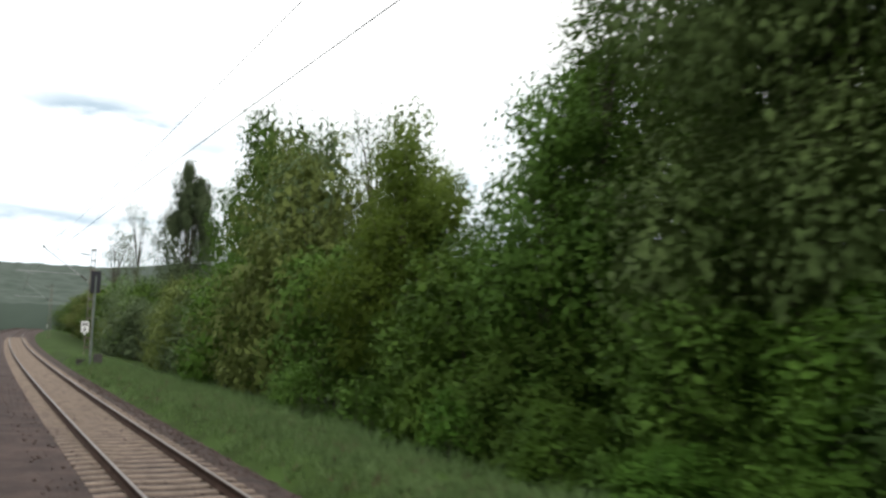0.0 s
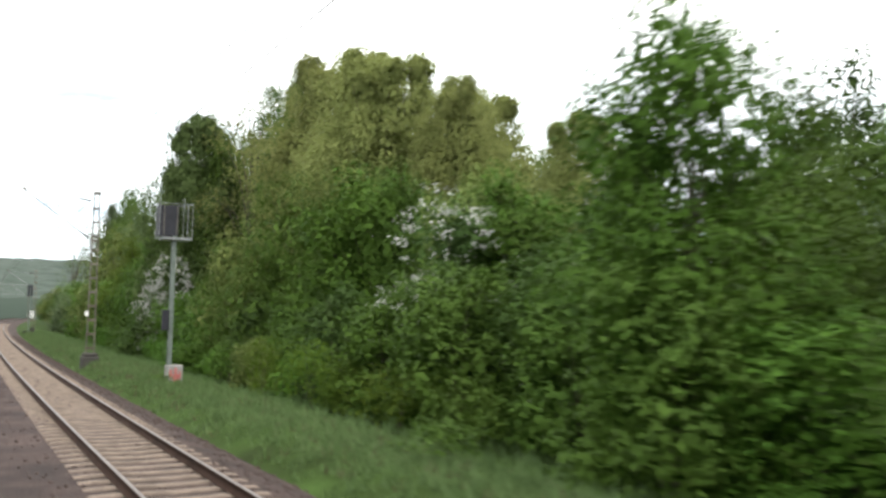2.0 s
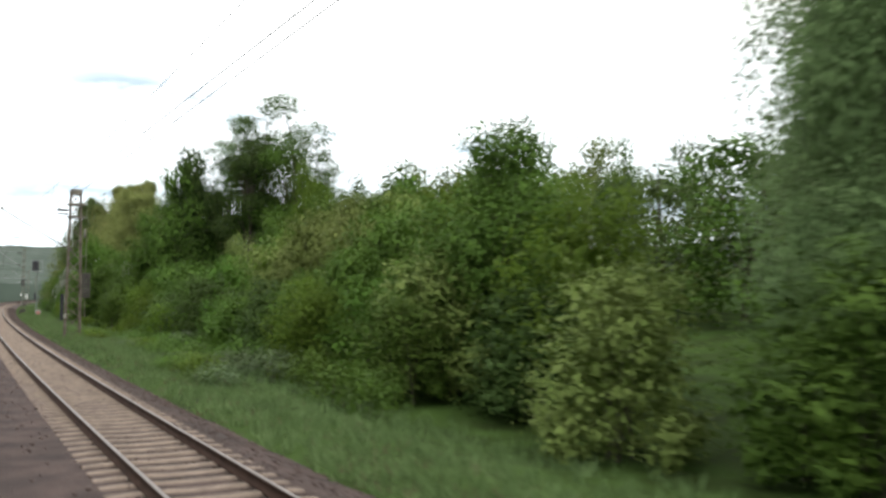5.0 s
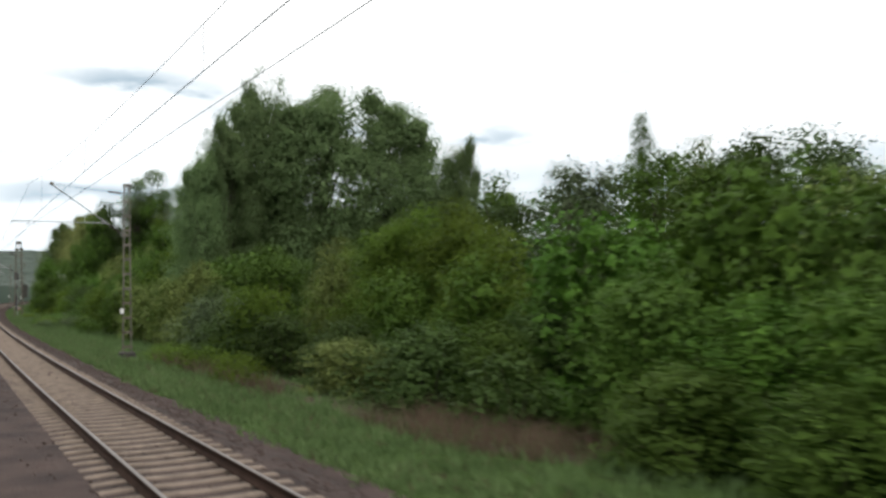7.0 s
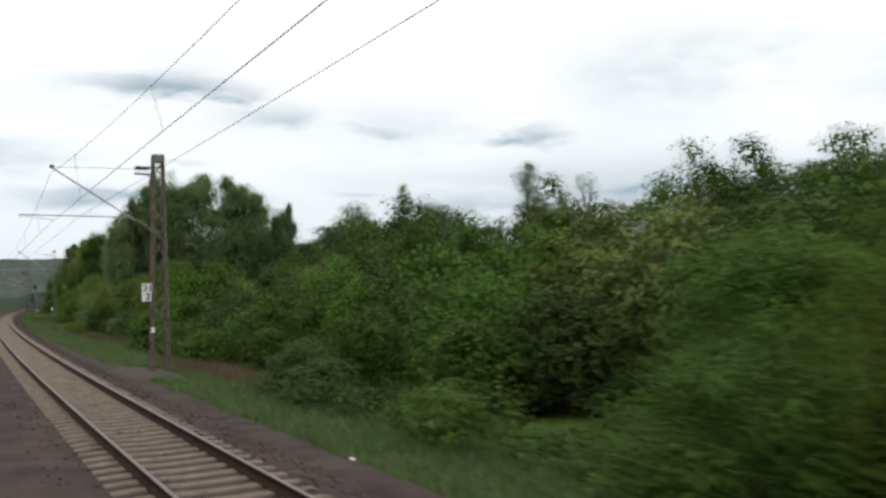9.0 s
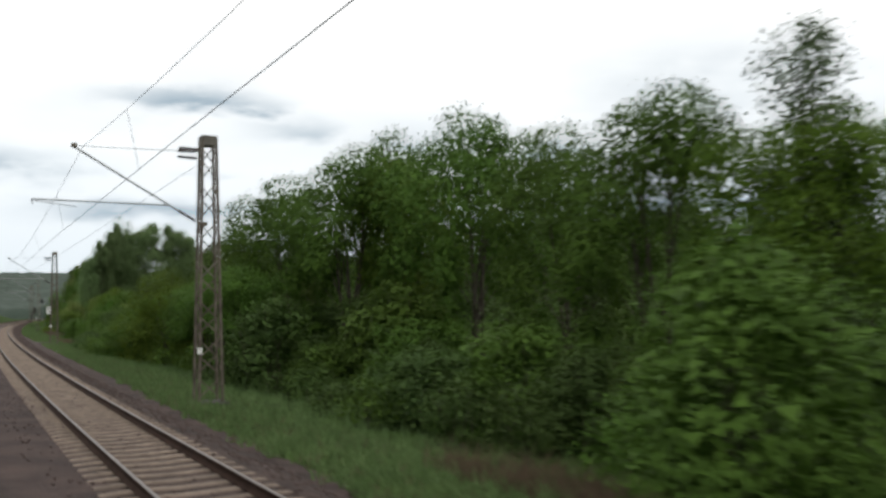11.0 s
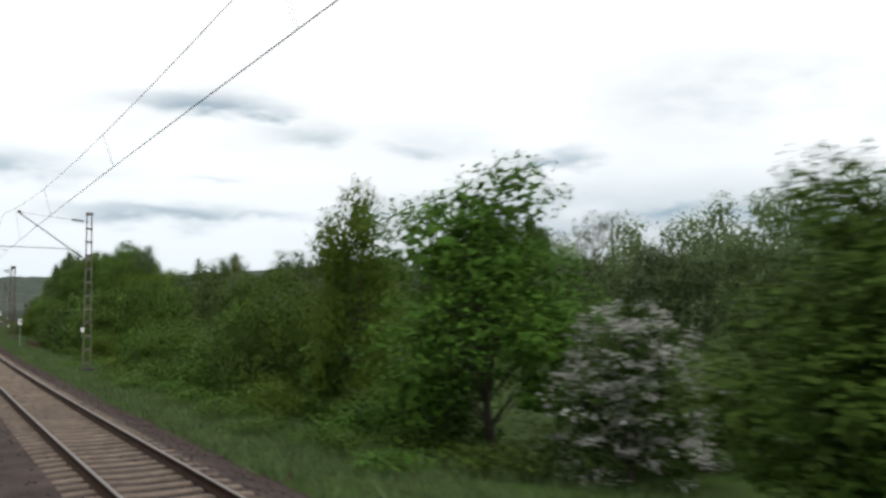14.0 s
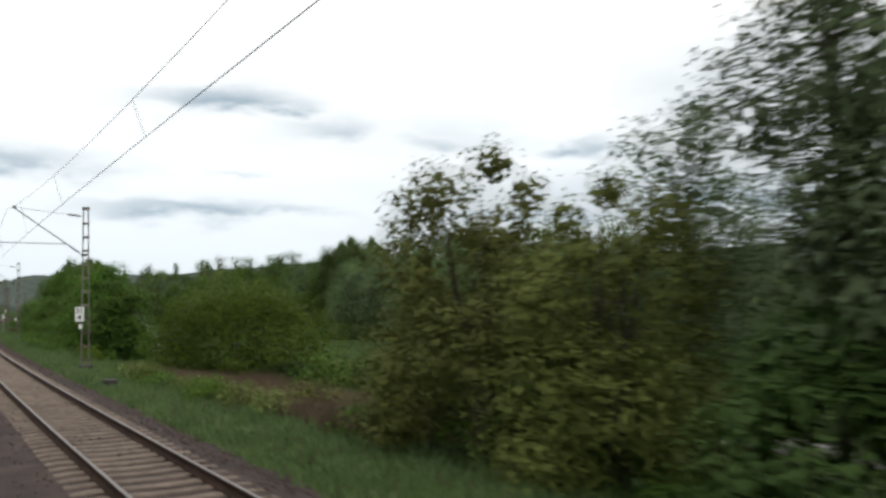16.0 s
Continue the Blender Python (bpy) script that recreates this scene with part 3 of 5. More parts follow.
# ---- trackside things ----
def signal():
    """Rear of a line-side signal: black lamp housing in a cage on a post with step irons."""
    g = thing("railway_signal", "green-grey railway signal post with black caged lamp housing, seen from behind", "railway signal")
    for x in (-0.16, 0.10):
        part("post", box(bmesh.new(), x, x + 0.06, -0.07, 0.07, -0.7, 5.75), GREENP, g)
    for k in range(12):
        z = -0.1 + k * 0.5
        part("rung", box(bmesh.new(), -0.10, 0.10, -0.06, 0.06, z - 0.055, z + 0.055), GREENP, g)
    housing = part("lamp_housing", box(bmesh.new(), -0.55, 0.0, -0.60, 0.16, 5.75, 6.95, 0.02), BLACK, g, "black sheet lamp housing")
    for y in (-0.40, 0.10):
        part("stiffener", box(bmesh.new(), 0.003, 0.028, y - 0.014, y + 0.014, 5.76, 6.94), STEEL, housing)
    bm = bmesh.new()
    for y in (-0.62, 0.62):
        for x in (-0.55, 0.30):
            bar(bm, (x, y, 5.68), (x, y, 7.0), 0.016)
    for z in (5.68, 7.0):
        bar(bm, (-0.57, -0.62, z), (-0.57, 0.62, z), 0.02)
        bar(bm, (0.30, -0.62, z), (0.30, 0.62, z), 0.02)
        bar(bm, (-0.57, -0.62, z), (0.30, -0.62, z), 0.02)
        bar(bm, (-0.57, 0.62, z), (0.30, 0.62, z), 0.02)
    for y in (0.28, 0.45):
        bar(bm, (0.30, y, 5.68), (0.30, y, 7.0), 0.014)
    part("cage", bm, ZINC, g, "pale steel work cage")
    part("platform", box(bmesh.new(), -0.5, 0.32, -0.5, 0.62, 5.60, 5.66), ZINC, g)
    part("side_box", box(bmesh.new(), -0.1, 0.1, -0.33, -0.075, 2.1, 2.9, 0.015), BLACK, g, "small black relay box")
    foot = part("plinth", box(bmesh.new(), -0.26, 0.26, -0.10, 0.48, -1.0, 0.78, 0.03), PALE, g, "grey concrete plinth sprayed red")
    for k, (y, z, w) in enumerate(((0.12, 0.05, 0.06), (0.30, 0.12, 0.07), (0.46, 0.0, 0.05), (0.3, -0.12, 0.16))):
        part("spray_mark", box(bmesh.new(), 0.262, 0.265, y - 0.1 - w / 2, y - 0.1 + w, z + 0.28, z + 0.56), SPRAY, foot)
    return g


signal().matrix_basis = on_track(24.85, 7.85, -0.37) @ Matrix.Scale(1.04, 4)


def far_signal():
    g = thing("railway_signal", "tall slim signal with a black lamp board beside the far line", "railway signal")
    part("post", rod(bmesh.new(), (0, 0, -0.7), (0, 0, 5.4), 0.07), GREENP, g)
    part("lamp_board", box(bmesh.new(), -0.05, 0.05, -0.3, 0.3, 4.3, 5.7, 0.03), BLACK, g)
    part("cabinet", box(bmesh.new(), -0.25, 0.25, 0.2, 0.7, -0.7, 0.5, 0.03), CONCRETE, g)
    return g


far_signal().matrix_basis = on_track(-62, 6.6)


def sign_post(s, n, top, board_w, board_h, label, digits="", post_mat=ZINC, back=False):
    g = thing("line_sign", label, "railway sign", "sign posts")
    part("post", rod(bmesh.new(), (0, 0, ground(s, n) - 0.3), (0, 0, top), 0.045), post_mat, g, "pale round steel post")
    if back:
        part("board", box(bmesh.new(), -0.09, -0.06, -0.22 - board_w / 2, -0.22 + board_w / 2, top - board_h, top, 0.01), BLACK, g, "dark back of a tall board")
        for z in (top - 0.25, top - 1.0):
            part("band", rod(bmesh.new(), (0, 0, z), (0, 0, z + 0.05), 0.055), STEEL, g)
    else:
        board = part("board", box(bmesh.new(), 0.05, 0.07, -board_w / 2, board_w / 2, top - board_h * 0.75, top + board_h * 0.25, 0.015), PLATE, g, "white enamel plate")
        for k, mark in enumerate(digits):
            ob = new("digit", text_mesh(mark, board_h * 0.72))
            ob.parent = board
            ob.matrix_basis = Matrix.Translation((0.072, (k - (len(digits) - 1) / 2) * board_h * 0.4, top - board_h * 0.25)) @ FACE
    g.matrix_basis = on_track(s, n, 0, -0.35)
    return g


sign_post(341.4, 7.4, 1.92, 0.42, 0.56, "white sign reading 14 on a pale steel post", "14")
sign_post(85.66, 6.95, 2.53, 0.24, 1.9, "pale round post carrying a tall dark board, seen from behind", back=True)


def cable_pit(s, n, label):
    g = thing("cable_pit", label, "cable pit", "cable pits")
    z = ground(s, n)
    part("ring", rod(bmesh.new(), (0, 0, z - 0.2), (0, 0, z + 0.28), 0.30, 0.27, 14), CONCRETE, g)
    part("lid", rod(bmesh.new(), (0, 0, z + 0.282), (0, 0, z + 0.34), 0.31, 0.30, 14), CONCRETE, g, "round grey lid")
    g.matrix_basis = on_track(s, n)


cable_pit(465.0, 6.6, "squat dark concrete cable pit beside the ballast")
cable_pit(-66.0, 6.4, "squat dark concrete cable pit in the grass")
culvert = thing("culvert_head", "pale concrete culvert head sunk in brambles", "culvert")
z0 = ground(487, 21)
bm = box(box(bmesh.new(), -2.2, 2.2, -0.4, 0.4, z0 - 0.6, z0 + 0.35, 0.05), -2.2, -1.8, -2.0, -0.4, z0 - 0.6, z0 + 0.3, 0.04)
part("head_wall", bm, PALE, culvert)
culvert.matrix_basis = on_track(487, 21)
slab_end = thing("culvert_head", "low pale concrete slab lying in dry brambles", "culvert")
z0 = ground(476.5, 15)
part("slab", box(bmesh.new(), -0.5, 0.5, -1.1, 1.1, z0 - 0.2, z0 + 0.32, 0.05), PALE, slab_end)
slab_end.matrix_basis = on_track(476.5, 15, 0, 0.35)
litter = thing("paper_litter", "crumpled white paper lying on the verge", "litter")
bm = bmesh.new()
bmesh.ops.create_icosphere(bm, subdivisions=2, radius=0.06, matrix=Matrix.Diagonal((1.2, 0.8, 0.4, 1)))
for v in bm.verts:
    v.co *= 1 + 0.5 * noise.noise(v.co * 14)
part("sheet", bm, PLATE, litter)
litter.matrix_basis = on_track(267.4, 6.6, ground(267.4, 6.6) + 0.05)


# ---- plants ----
rng = np.random.default_rng(7)


def leaf_quads(centres, outward, size, aspect, droop, r):
    """Folded diamond leaves round the given points."""
    k = len(centres)
    nrm = outward * 0.55 + r.normal(0, 0.75, (k, 3)) + np.array([0, 0, 0.45])
    nrm /= np.linalg.norm(nrm, axis=1)[:, None] + 1e-9
    axis = np.cross(nrm, r.normal(0, 1, (k, 3)))
    axis[:, 2] -= droop
    axis -= nrm * (axis * nrm).sum(1)[:, None]
    axis /= np.linalg.norm(axis, axis=1)[:, None] + 1e-9
    side = np.cross(nrm, axis)
    L = (size * r.uniform(0.65, 1.35, k))[:, None]
    W = L * aspect
    tip, base = centres + axis * L / 2, centres - axis * L / 2
    mid = centres - axis * L * 0.05 + nrm * W * 0.18
    a, b = mid + side * W / 2, mid - side * W / 2
    v = np.stack([base, a, tip, b], 1).reshape(-1, 3)
    f = np.arange(4 * k).reshape(k, 4)
    return v, f


def leaf_tips(centres, soft, size, aspect, droop, r):
    """Small pointed leaves, one facet each, turned roughly the way the spray's surface faces."""
    k = len(centres)
    nrm = soft * 0.8 + r.normal(0, 0.5, (k, 3)) + np.array([0, 0, 0.25])
    nrm /= np.linalg.norm(nrm, axis=1)[:, None] + 1e-9
    axis = np.cross(nrm, r.normal(0, 1, (k, 3)))
    axis[:, 2] -= droop
    axis -= nrm * (axis * nrm).sum(1)[:, None]
    axis /= np.linalg.norm(axis, axis=1)[:, None] + 1e-9
    side = np.cross(nrm, axis)
    L = (size * r.uniform(0.65, 1.35, k))[:, None]
    W = L * aspect
    tip, root = centres + axis * L * 0.55, centres - axis * L * 0.45
    v = np.stack([root + side * W * 0.5, tip, root * 0.8 + tip * 0.2 - side * W * 0.5], 1)
    face = np.cross(v[:, 1] - v[:, 0], v[:, 2] - v[:, 0])
    back = (face * soft).sum(1) < 0
    v[back] = v[back][:, ::-1]
    return v.reshape(-1, 3), np.arange(3 * k).reshape(k, 3), np.repeat(soft, 3, axis=0)


def crown_points(lobes, sprays, per, spray_r, r, depth=0.35, flat=0.6):
    """Sprays of leaves on and under the surfaces of overlapping lobes."""
    lob = np.array(lobes, dtype=float)
    area = lob[:, 3] * lob[:, 4] + lob[:, 4] * lob[:, 5] + lob[:, 3] * lob[:, 5]
    pick = r.choice(len(lob), sprays, p=area / area.sum())
    d = r.normal(0, 1, (sprays, 3))
    d /= np.linalg.norm(d, axis=1)[:, None]
    d[:, 2] = np.where((d[:, 2] < -0.35) & (r.random(sprays) < 0.6), -d[:, 2], d[:, 2])
    rad = 1 - depth * r.random(sprays) ** 2
    bumps = np.array([1 + 0.16 * noise.noise((v[0] * 2.3 + p * 3.1, v[1] * 2.3, v[2] * 2.3)) for v, p in zip(d, pick)])
    centre = lob[pick, :3] + d * lob[pick, 3:] * (rad * bumps)[:, None]
    # thin out sprays buried deep inside other lobes
    keep = np.ones(sprays, bool)
    for L in lob:
        q = ((centre - L[:3]) / L[3:])
        keep &= ((q ** 2).sum(1) > 0.33) | (r.random(sprays) < 0.25)
    centre, d = centre[keep], d[keep]
    k = len(centre)
    off = r.normal(0, 1, (k, per, 3))
    off /= np.linalg.norm(off, axis=2)[:, :, None]
    way = off.reshape(-1, 3)
    off = off * (1.6 * r.random((k, per)) ** 0.5)[:, :, None] * np.array([1, 1, flat]) * (spray_r * r.uniform(0.6, 1.4, (k, 1)))[:, :, None]
    pts = (centre[:, None, :] + off).reshape(-1, 3)
    out = np.repeat(d, per, axis=0)
    soft = out * 0.5 + way * 0.3 + np.array([0, 0, 0.5])
    soft /= np.linalg.norm(soft, axis=1)[:, None] + 1e-9
    return pts, out, soft


def limb(verts, faces, pts, radii, sides=6):
    base = len(verts)
    for i, (p, rr) in enumerate(zip(pts, radii)):
        for j in range(sides):
            a = 2 * math.pi * j / sides
            verts.append((p[0] + rr * math.cos(a), p[1] + rr * math.sin(a), p[2]))
    for i in range(len(pts) - 1):
        for j in range(sides):
            a, b = base + i * sides + j, base + i * sides + (j + 1) % sides
            faces.append((a, b, b + sides, a + sides))


def skeleton_mesh(lobes, height, girth, r, stems=1, fork=0.35, limbs=2):
    """A tapered, slightly crooked trunk with a limb into every lobe and twigs beyond."""
    verts, faces = [], []
    for st in range(stems):
        a = r.uniform(0, 6.28)
        foot = Vector((math.cos(a), math.sin(a), 0)) * (0.22 * (stems > 1) * (1 + st * 0.2))
        topx, topy = lobes[st % len(lobes)][0] * 0.6, lobes[st % len(lobes)][1] * 0.6
        pts, rad = [], []
        for k in range(7):
            u = k / 6
            pts.append((foot.x + (topx - foot.x) * u ** 1.5 + r.normal(0, 0.02) * height * 0.3 * u, foot.y + (topy - foot.y) * u ** 1.5 + r.normal(0, 0.02) * height * 0.3 * u,
                        -0.4 + (height * 0.86 + 0.4) * u))
            rad.append(girth * (1.25 - 0.25 * min(1, u * 6)) * (1 - 0.88 * u))
        limb(verts, faces, pts, rad, 7 if stems == 1 else 4)
        for i, L in enumerate(lobes):
            if i % stems != st:
                continue
            c = Vector(L[:3])
            u = min(0.8, max(0.15, fork + 0.5 * (L[2] / height - 0.5)))
            k = u * 6
            p = Vector(pts[int(k)]).lerp(Vector(pts[min(6, int(k) + 1)]), k - int(k))
            for _ in range(limbs if stems == 1 else 1):
                e = c + Vector((r.normal(0, 0.4) * L[3], r.normal(0, 0.4) * L[4], r.normal(0.15, 0.35) * L[5]))
                m = p.lerp(e, 0.5) + Vector((0, 0, 0.06 * height))
                limb(verts, faces, [p, m, e], [girth * 0.32, girth * 0.18, girth * 0.05], 4 if stems == 1 and limbs > 1 else 3)
    return verts, faces


def inner_leaves(lobes, k, size, r):
    """Foliage in the depth of every lobe."""
    pts, out, sz = [], [], []
    for L in lobes:
        d = r.normal(0, 1, (k, 3))
        d /= np.linalg.norm(d, axis=1)[:, None]
        q = r.uniform(0.3, 0.82, k)[:, None]
        if k > 400:
            q *= np.array([1 + 0.28 * noise.noise((v[0] * 2.6 + L[0], v[1] * 2.6 + L[1], v[2] * 2.6 + L[2])) for v in d])[:, None]
        pts.append(np.array(L[:3]) + d * np.array(L[3:]) * q)
        out.append(d)
        sz.append(np.full(k, size))
    out = np.concatenate(out)
    soft = out * 0.7 + np.array([0, 0, 0.5])
    soft /= np.linalg.norm(soft, axis=1)[:, None]
    return leaf_tips(np.concatenate(pts), soft, np.concatenate(sz), 0.9, 0.2, r)


PLANTS, LOOSE = {}, {}


def define(kind, name, category, label, colour, H, W, lobes, sprays, per, spray_r, leaf, aspect=0.55, girth=0.12, stems=1, droop=0.3,
           depth=0.3, fork=0.35, blossom=0, flat=0.6, seed=0, inner=130, inner_size=0.21, limbs=2, more=2.1, smaller=0.60):
    r = np.random.default_rng(100 + seed + len(PLANTS))
    root = thing(name, label, category)
    v, f = skeleton_mesh(lobes, H, girth, r, stems, fork, limbs)
    trunk = soup("trunk", v, f, BARK, root, smooth=True)
    pts, out, soft = crown_points(lobes, int(sprays * more), per, spray_r * 1.1, r, depth, flat)
    v, f, nv = leaf_tips(pts, soft, leaf * smaller, aspect, droop, r)
    if inner:
        cv, cf, cn = inner_leaves(lobes, inner, inner_size, r)
        f = np.concatenate([f, cf + len(v)])
        v, nv = np.concatenate([v, cv]), np.concatenate([nv, cn])
    crown = soup("crown", v, f, LEAF[colour], root, smooth=True, normals=nv)
    if name == "shrub":
        pts, out, soft = crown_points(lobes, sprays, per, spray_r * 1.1, r, depth, flat)
        v, f, nv = leaf_tips(pts, soft, leaf, aspect, droop, r)
        cv, cf, cn = inner_leaves(lobes, 60, 0.3, r)
        f = np.concatenate([f, cf + len(v)])
        v, nv = np.concatenate([v, cv]), np.concatenate([nv, cn])
        spare = soup("crown", v, f, LEAF[colour], None, smooth=True, normals=nv)
        LOOSE[kind] = spare.data
        bpy.data.objects.remove(spare)
    if blossom:
        pts, out, soft = crown_points(lobes, blossom, 16, spray_r, r, 0.15, 0.4)
        v, f = leaf_quads(pts + out * 0.05, out, leaf * 0.48, 0.9, 0, r)
        soup("blossom", v, f, LEAF["blossom"], root, "clusters of small white flowers")
    PLANTS[kind] = [root, H, W, False, (1.0, 1.0)]


def ring(k, r0, z, rr, rz, r, jitter=0.15):
    out = []
    for i in range(k):
        a = 6.283 * (i + r.uniform(-0.25, 0.25)) / k
        q = r0 * (1 + r.normal(0, jitter))
        s = 1 + r.normal(0, jitter)
        out.append((q * math.cos(a), q * math.sin(a), z * (1 + r.normal(0, 0.08)), rr * s, rr * s, rz * s))
    return out


R = np.random.default_rng(3)
for i in range(3):
    col = ("maple", "green", "green")[i]
    define("bush%d" % i, "shrub", "shrub", "dense fresh green broad-leaved shrub at the wood's edge", col, 4.0, 4.0,
           ring(5, 1.1, 1.5, 1.05, 1.2, R) + ring(4, 0.8, 2.7, 0.9, 0.95, R) + [(0, 0, 3.1, 0.8, 0.8, 0.85)] + ring(5, 1.3, 0.6, 0.8, 0.7, R),
           330, 11, 0.21, (0.19, 0.17, 0.16)[i], 0.7, 0.04, stems=5, seed=i)
for i in range(2):
    define("fine%d" % i, "shrub", "shrub", "soft yellow-green willow shrub with fine leaves", ("olive", "grey")[i], 4.5, 4.0,
           ring(5, 1.0, 1.8, 1.0, 1.5, R) + ring(4, 0.6, 3.1, 0.85, 1.2, R) + ring(4, 1.2, 0.7, 0.8, 0.7, R),
           330, 12, 0.24, 0.18, 0.5, 0.04, stems=5, droop=0.9, seed=10 + i)
for i in range(3):
    col = ("green", "maple", "dark")[i]
    define("tree%d" % i, "deciduous_tree", "tree", "full-crowned green deciduous tree in spring leaf", col, 10.0, 7.0,
           ring(5, 2.1, 4.2, 1.8, 1.7, R) + [(0, 0, 5.4, 2.0, 2.0, 2.6)] + ring(5, 1.7, 6.6, 1.75, 1.7, R) + ring(3, 0.8, 8.5, 1.2, 1.3, R) + ring(4, 2.0, 2.2, 1.3, 1.1, R),
           640, 12, 0.34, 0.25, 0.75, 0.16, fork=0.3, seed=20 + i, inner=170, inner_size=0.3)
TUFT = np.random.default_rng(33)
for i in range(2):
    define("willow%d" % i, "willow_tree", "tree", "tall broad willow with billowing fine pale foliage", ("olive", "grey")[i], 18.0, 13.0,
           ring(6, 3.9, 5.2, 3.0, 3.6, R) + ring(6, 3.3, 10.0, 3.1, 3.2, R) + ring(4, 1.9, 14.0, 2.6, 2.5, R) + [(0, 0, 7.5, 3.4, 3.4, 5.0), (0.4, 0.2, 16.0, 1.7, 1.7, 1.7)]
           + ring(7, 3.3, 12.4, 1.5, 1.5, TUFT) + ring(6, 2.3, 15.2, 1.2, 1.2, TUFT),
           1250, 15, 0.5, 0.30, 0.6, 0.22, droop=1.1, fork=0.25, depth=0.3, seed=30 + i, inner=1000, inner_size=0.27, more=2.1, smaller=0.66)
for i in range(2):
    define("alder%d" % i, "alder_tree", "tree", "slender tall alder with bare lower trunk and airy crown", ("green", "green")[i], 18.0, 4.6,
           ring(3, 1.2, 8.4, 1.2, 0.9, R) + ring(4, 1.5, 10.2, 1.2, 1.0, R) + ring(4, 1.5, 12.0, 1.15, 1.0, R) + ring(4, 1.2, 13.9, 1.1, 1.0, R) + ring(3, 0.7, 15.6, 0.95, 1.0, R) + [(0, 0, 17.0, 0.6, 0.6, 1.0)],
           880, 10, 0.40, 0.25, 0.65, 0.13, fork=0.5, depth=0.6, flat=0.3, seed=40 + i, inner=0)
for i in range(2):
    define("dome%d" % i, "willow_tree", "tree", "low domed willow with bright rounded crowns over dark stems", ("fresh", "lime")[i], 9.0, 7.5,
           ring(6, 2.2, 6.3, 1.75, 1.25, R) + ring(3, 0.9, 7.5, 1.75, 1.25, R) + ring(6, 2.6, 4.4, 1.1, 1.1, R) + ring(3, 2.5, 2.0, 0.8, 0.9, R),
           760, 12, 0.28, 0.22, 0.6, 0.12, stems=4, droop=0.8, depth=0.18, seed=50 + i, inner=190, inner_size=0.22, more=2.6, smaller=0.62)
for i in range(2):
    define("hawthorn%d" % i, "hawthorn", "flowering shrub", "dark green hawthorn covered in white blossom", "dark", 5.0, 4.0,
           ring(5, 1.1, 2.0, 0.95, 1.1, R) + ring(4, 0.7, 3.5, 0.85, 1.0, R) + [(0, 0, 4.3, 0.6, 0.6, 0.7)] + ring(4, 1.3, 0.8, 0.7, 0.6, R),
           300, 10, 0.22, 0.16, 0.7, 0.05, stems=3, blossom=(460, 230)[i], seed=60 + i)
define("thin0", "deciduous_tree", "tree", "open-crowned tree with sparse young leaves and visible limbs", "grey", 14.0, 6.0,
       ring(4, 1.7, 8.2, 1.2, 1.2, R) + ring(4, 1.4, 10.6, 1.2, 1.2, R) + ring(3, 0.8, 12.8, 0.9, 1.0, R),
       260, 10, 0.34, 0.25, 0.6, 0.18, fork=0.4, depth=0.7, seed=70, inner=0)
define("poplar0", "poplar_tree", "tree", "tall narrow poplar with a loose pale crown", "grey", 16.0, 5.0,
       ring(4, 0.9, 5.5, 1.3, 1.8, R) + ring(4, 0.9, 8.8, 1.3, 1.8, R) + ring(3, 0.7, 12.0, 1.15, 1.6, R) + [(0, 0, 14.6, 0.8, 0.8, 1.4)],
       700, 11, 0.36, 0.26, 0.65, 0.16, depth=0.4, seed=71, inner=110, inner_size=0.22)
for i in range(3):
    define("far%d" % i, "deciduous_tree", "tree", "distant full-crowned tree in the wooded slope", ("far", "dark", "grey")[i], 14.0, 9.0,
           ring(5, 2.6, 5.0, 2.2, 2.4, R) + ring(5, 2.1, 9.0, 2.1, 2.1, R) + ring(3, 0.9, 11.8, 1.7, 1.6, R) + ring(5, 2.9, 1.7, 1.8, 1.6, R),
           430, 8, 0.5, 0.36, 0.75, 0.2, seed=80 + i, inner=90, inner_size=0.42, limbs=1, more=1.5, smaller=0.68)
for i in range(3):
    col = ("lime", "green", "dark")[i]
    define("low%d" % i, "low_shrub", "low shrub", ("low yellow-green shrub on the verge", "leafy green nettle patch on the verge", "dark green bramble thicket on the bank")[i], col, 1.3, 2.4,
           ring(5, 0.65, 0.5, 0.5, 0.45, R) + ring(3, 0.3, 0.85, 0.42, 0.4, R),
           95, 10, 0.16, 0.13, 0.6, 0.014, stems=3, seed=90 + i, inner=22, inner_size=0.14, more=1.2)
define("bronze0", "deciduous_tree", "tree", "young tree with sprays of bronze-green leaves", "bronze", 7.5, 7.0,
       ring(6, 2.1, 2.6, 1.4, 1.3, R) + ring(5, 1.7, 4.4, 1.2, 1.2, R) + ring(5, 1.5, 5.9, 0.75, 0.7, R) + ring(5, 2.3, 1.0, 1.1, 0.9, R) + [(0.3, -0.6, 6.9, 0.6, 0.6, 0.6)],
       620, 12, 0.28, 0.24, 0.5, 0.10, stems=4, fork=0.35, depth=0.45, seed=95, inner=100, inner_size=0.2)
define("round0", "shrub", "shrub", "large round dense lime-green willow bush", "lime", 6.0, 8.0,
       ring(7, 2.5, 1.7, 1.6, 1.7, R, 0.08) + ring(8, 2.7, 0.5, 1.1, 0.8, R, 0.08) + ring(6, 1.8, 3.5, 1.6, 1.5, R, 0.08) + [(0, 0, 4.2, 2.0, 2.0, 1.8), (0, 0, 2.2, 2.4, 2.4, 2.2)],
       1500, 14, 0.24, 0.14, 0.6, 0.06, stems=5, droop=0.7, depth=0.2, seed=97, inner=240, inner_size=0.22)
PLANTED = [0]


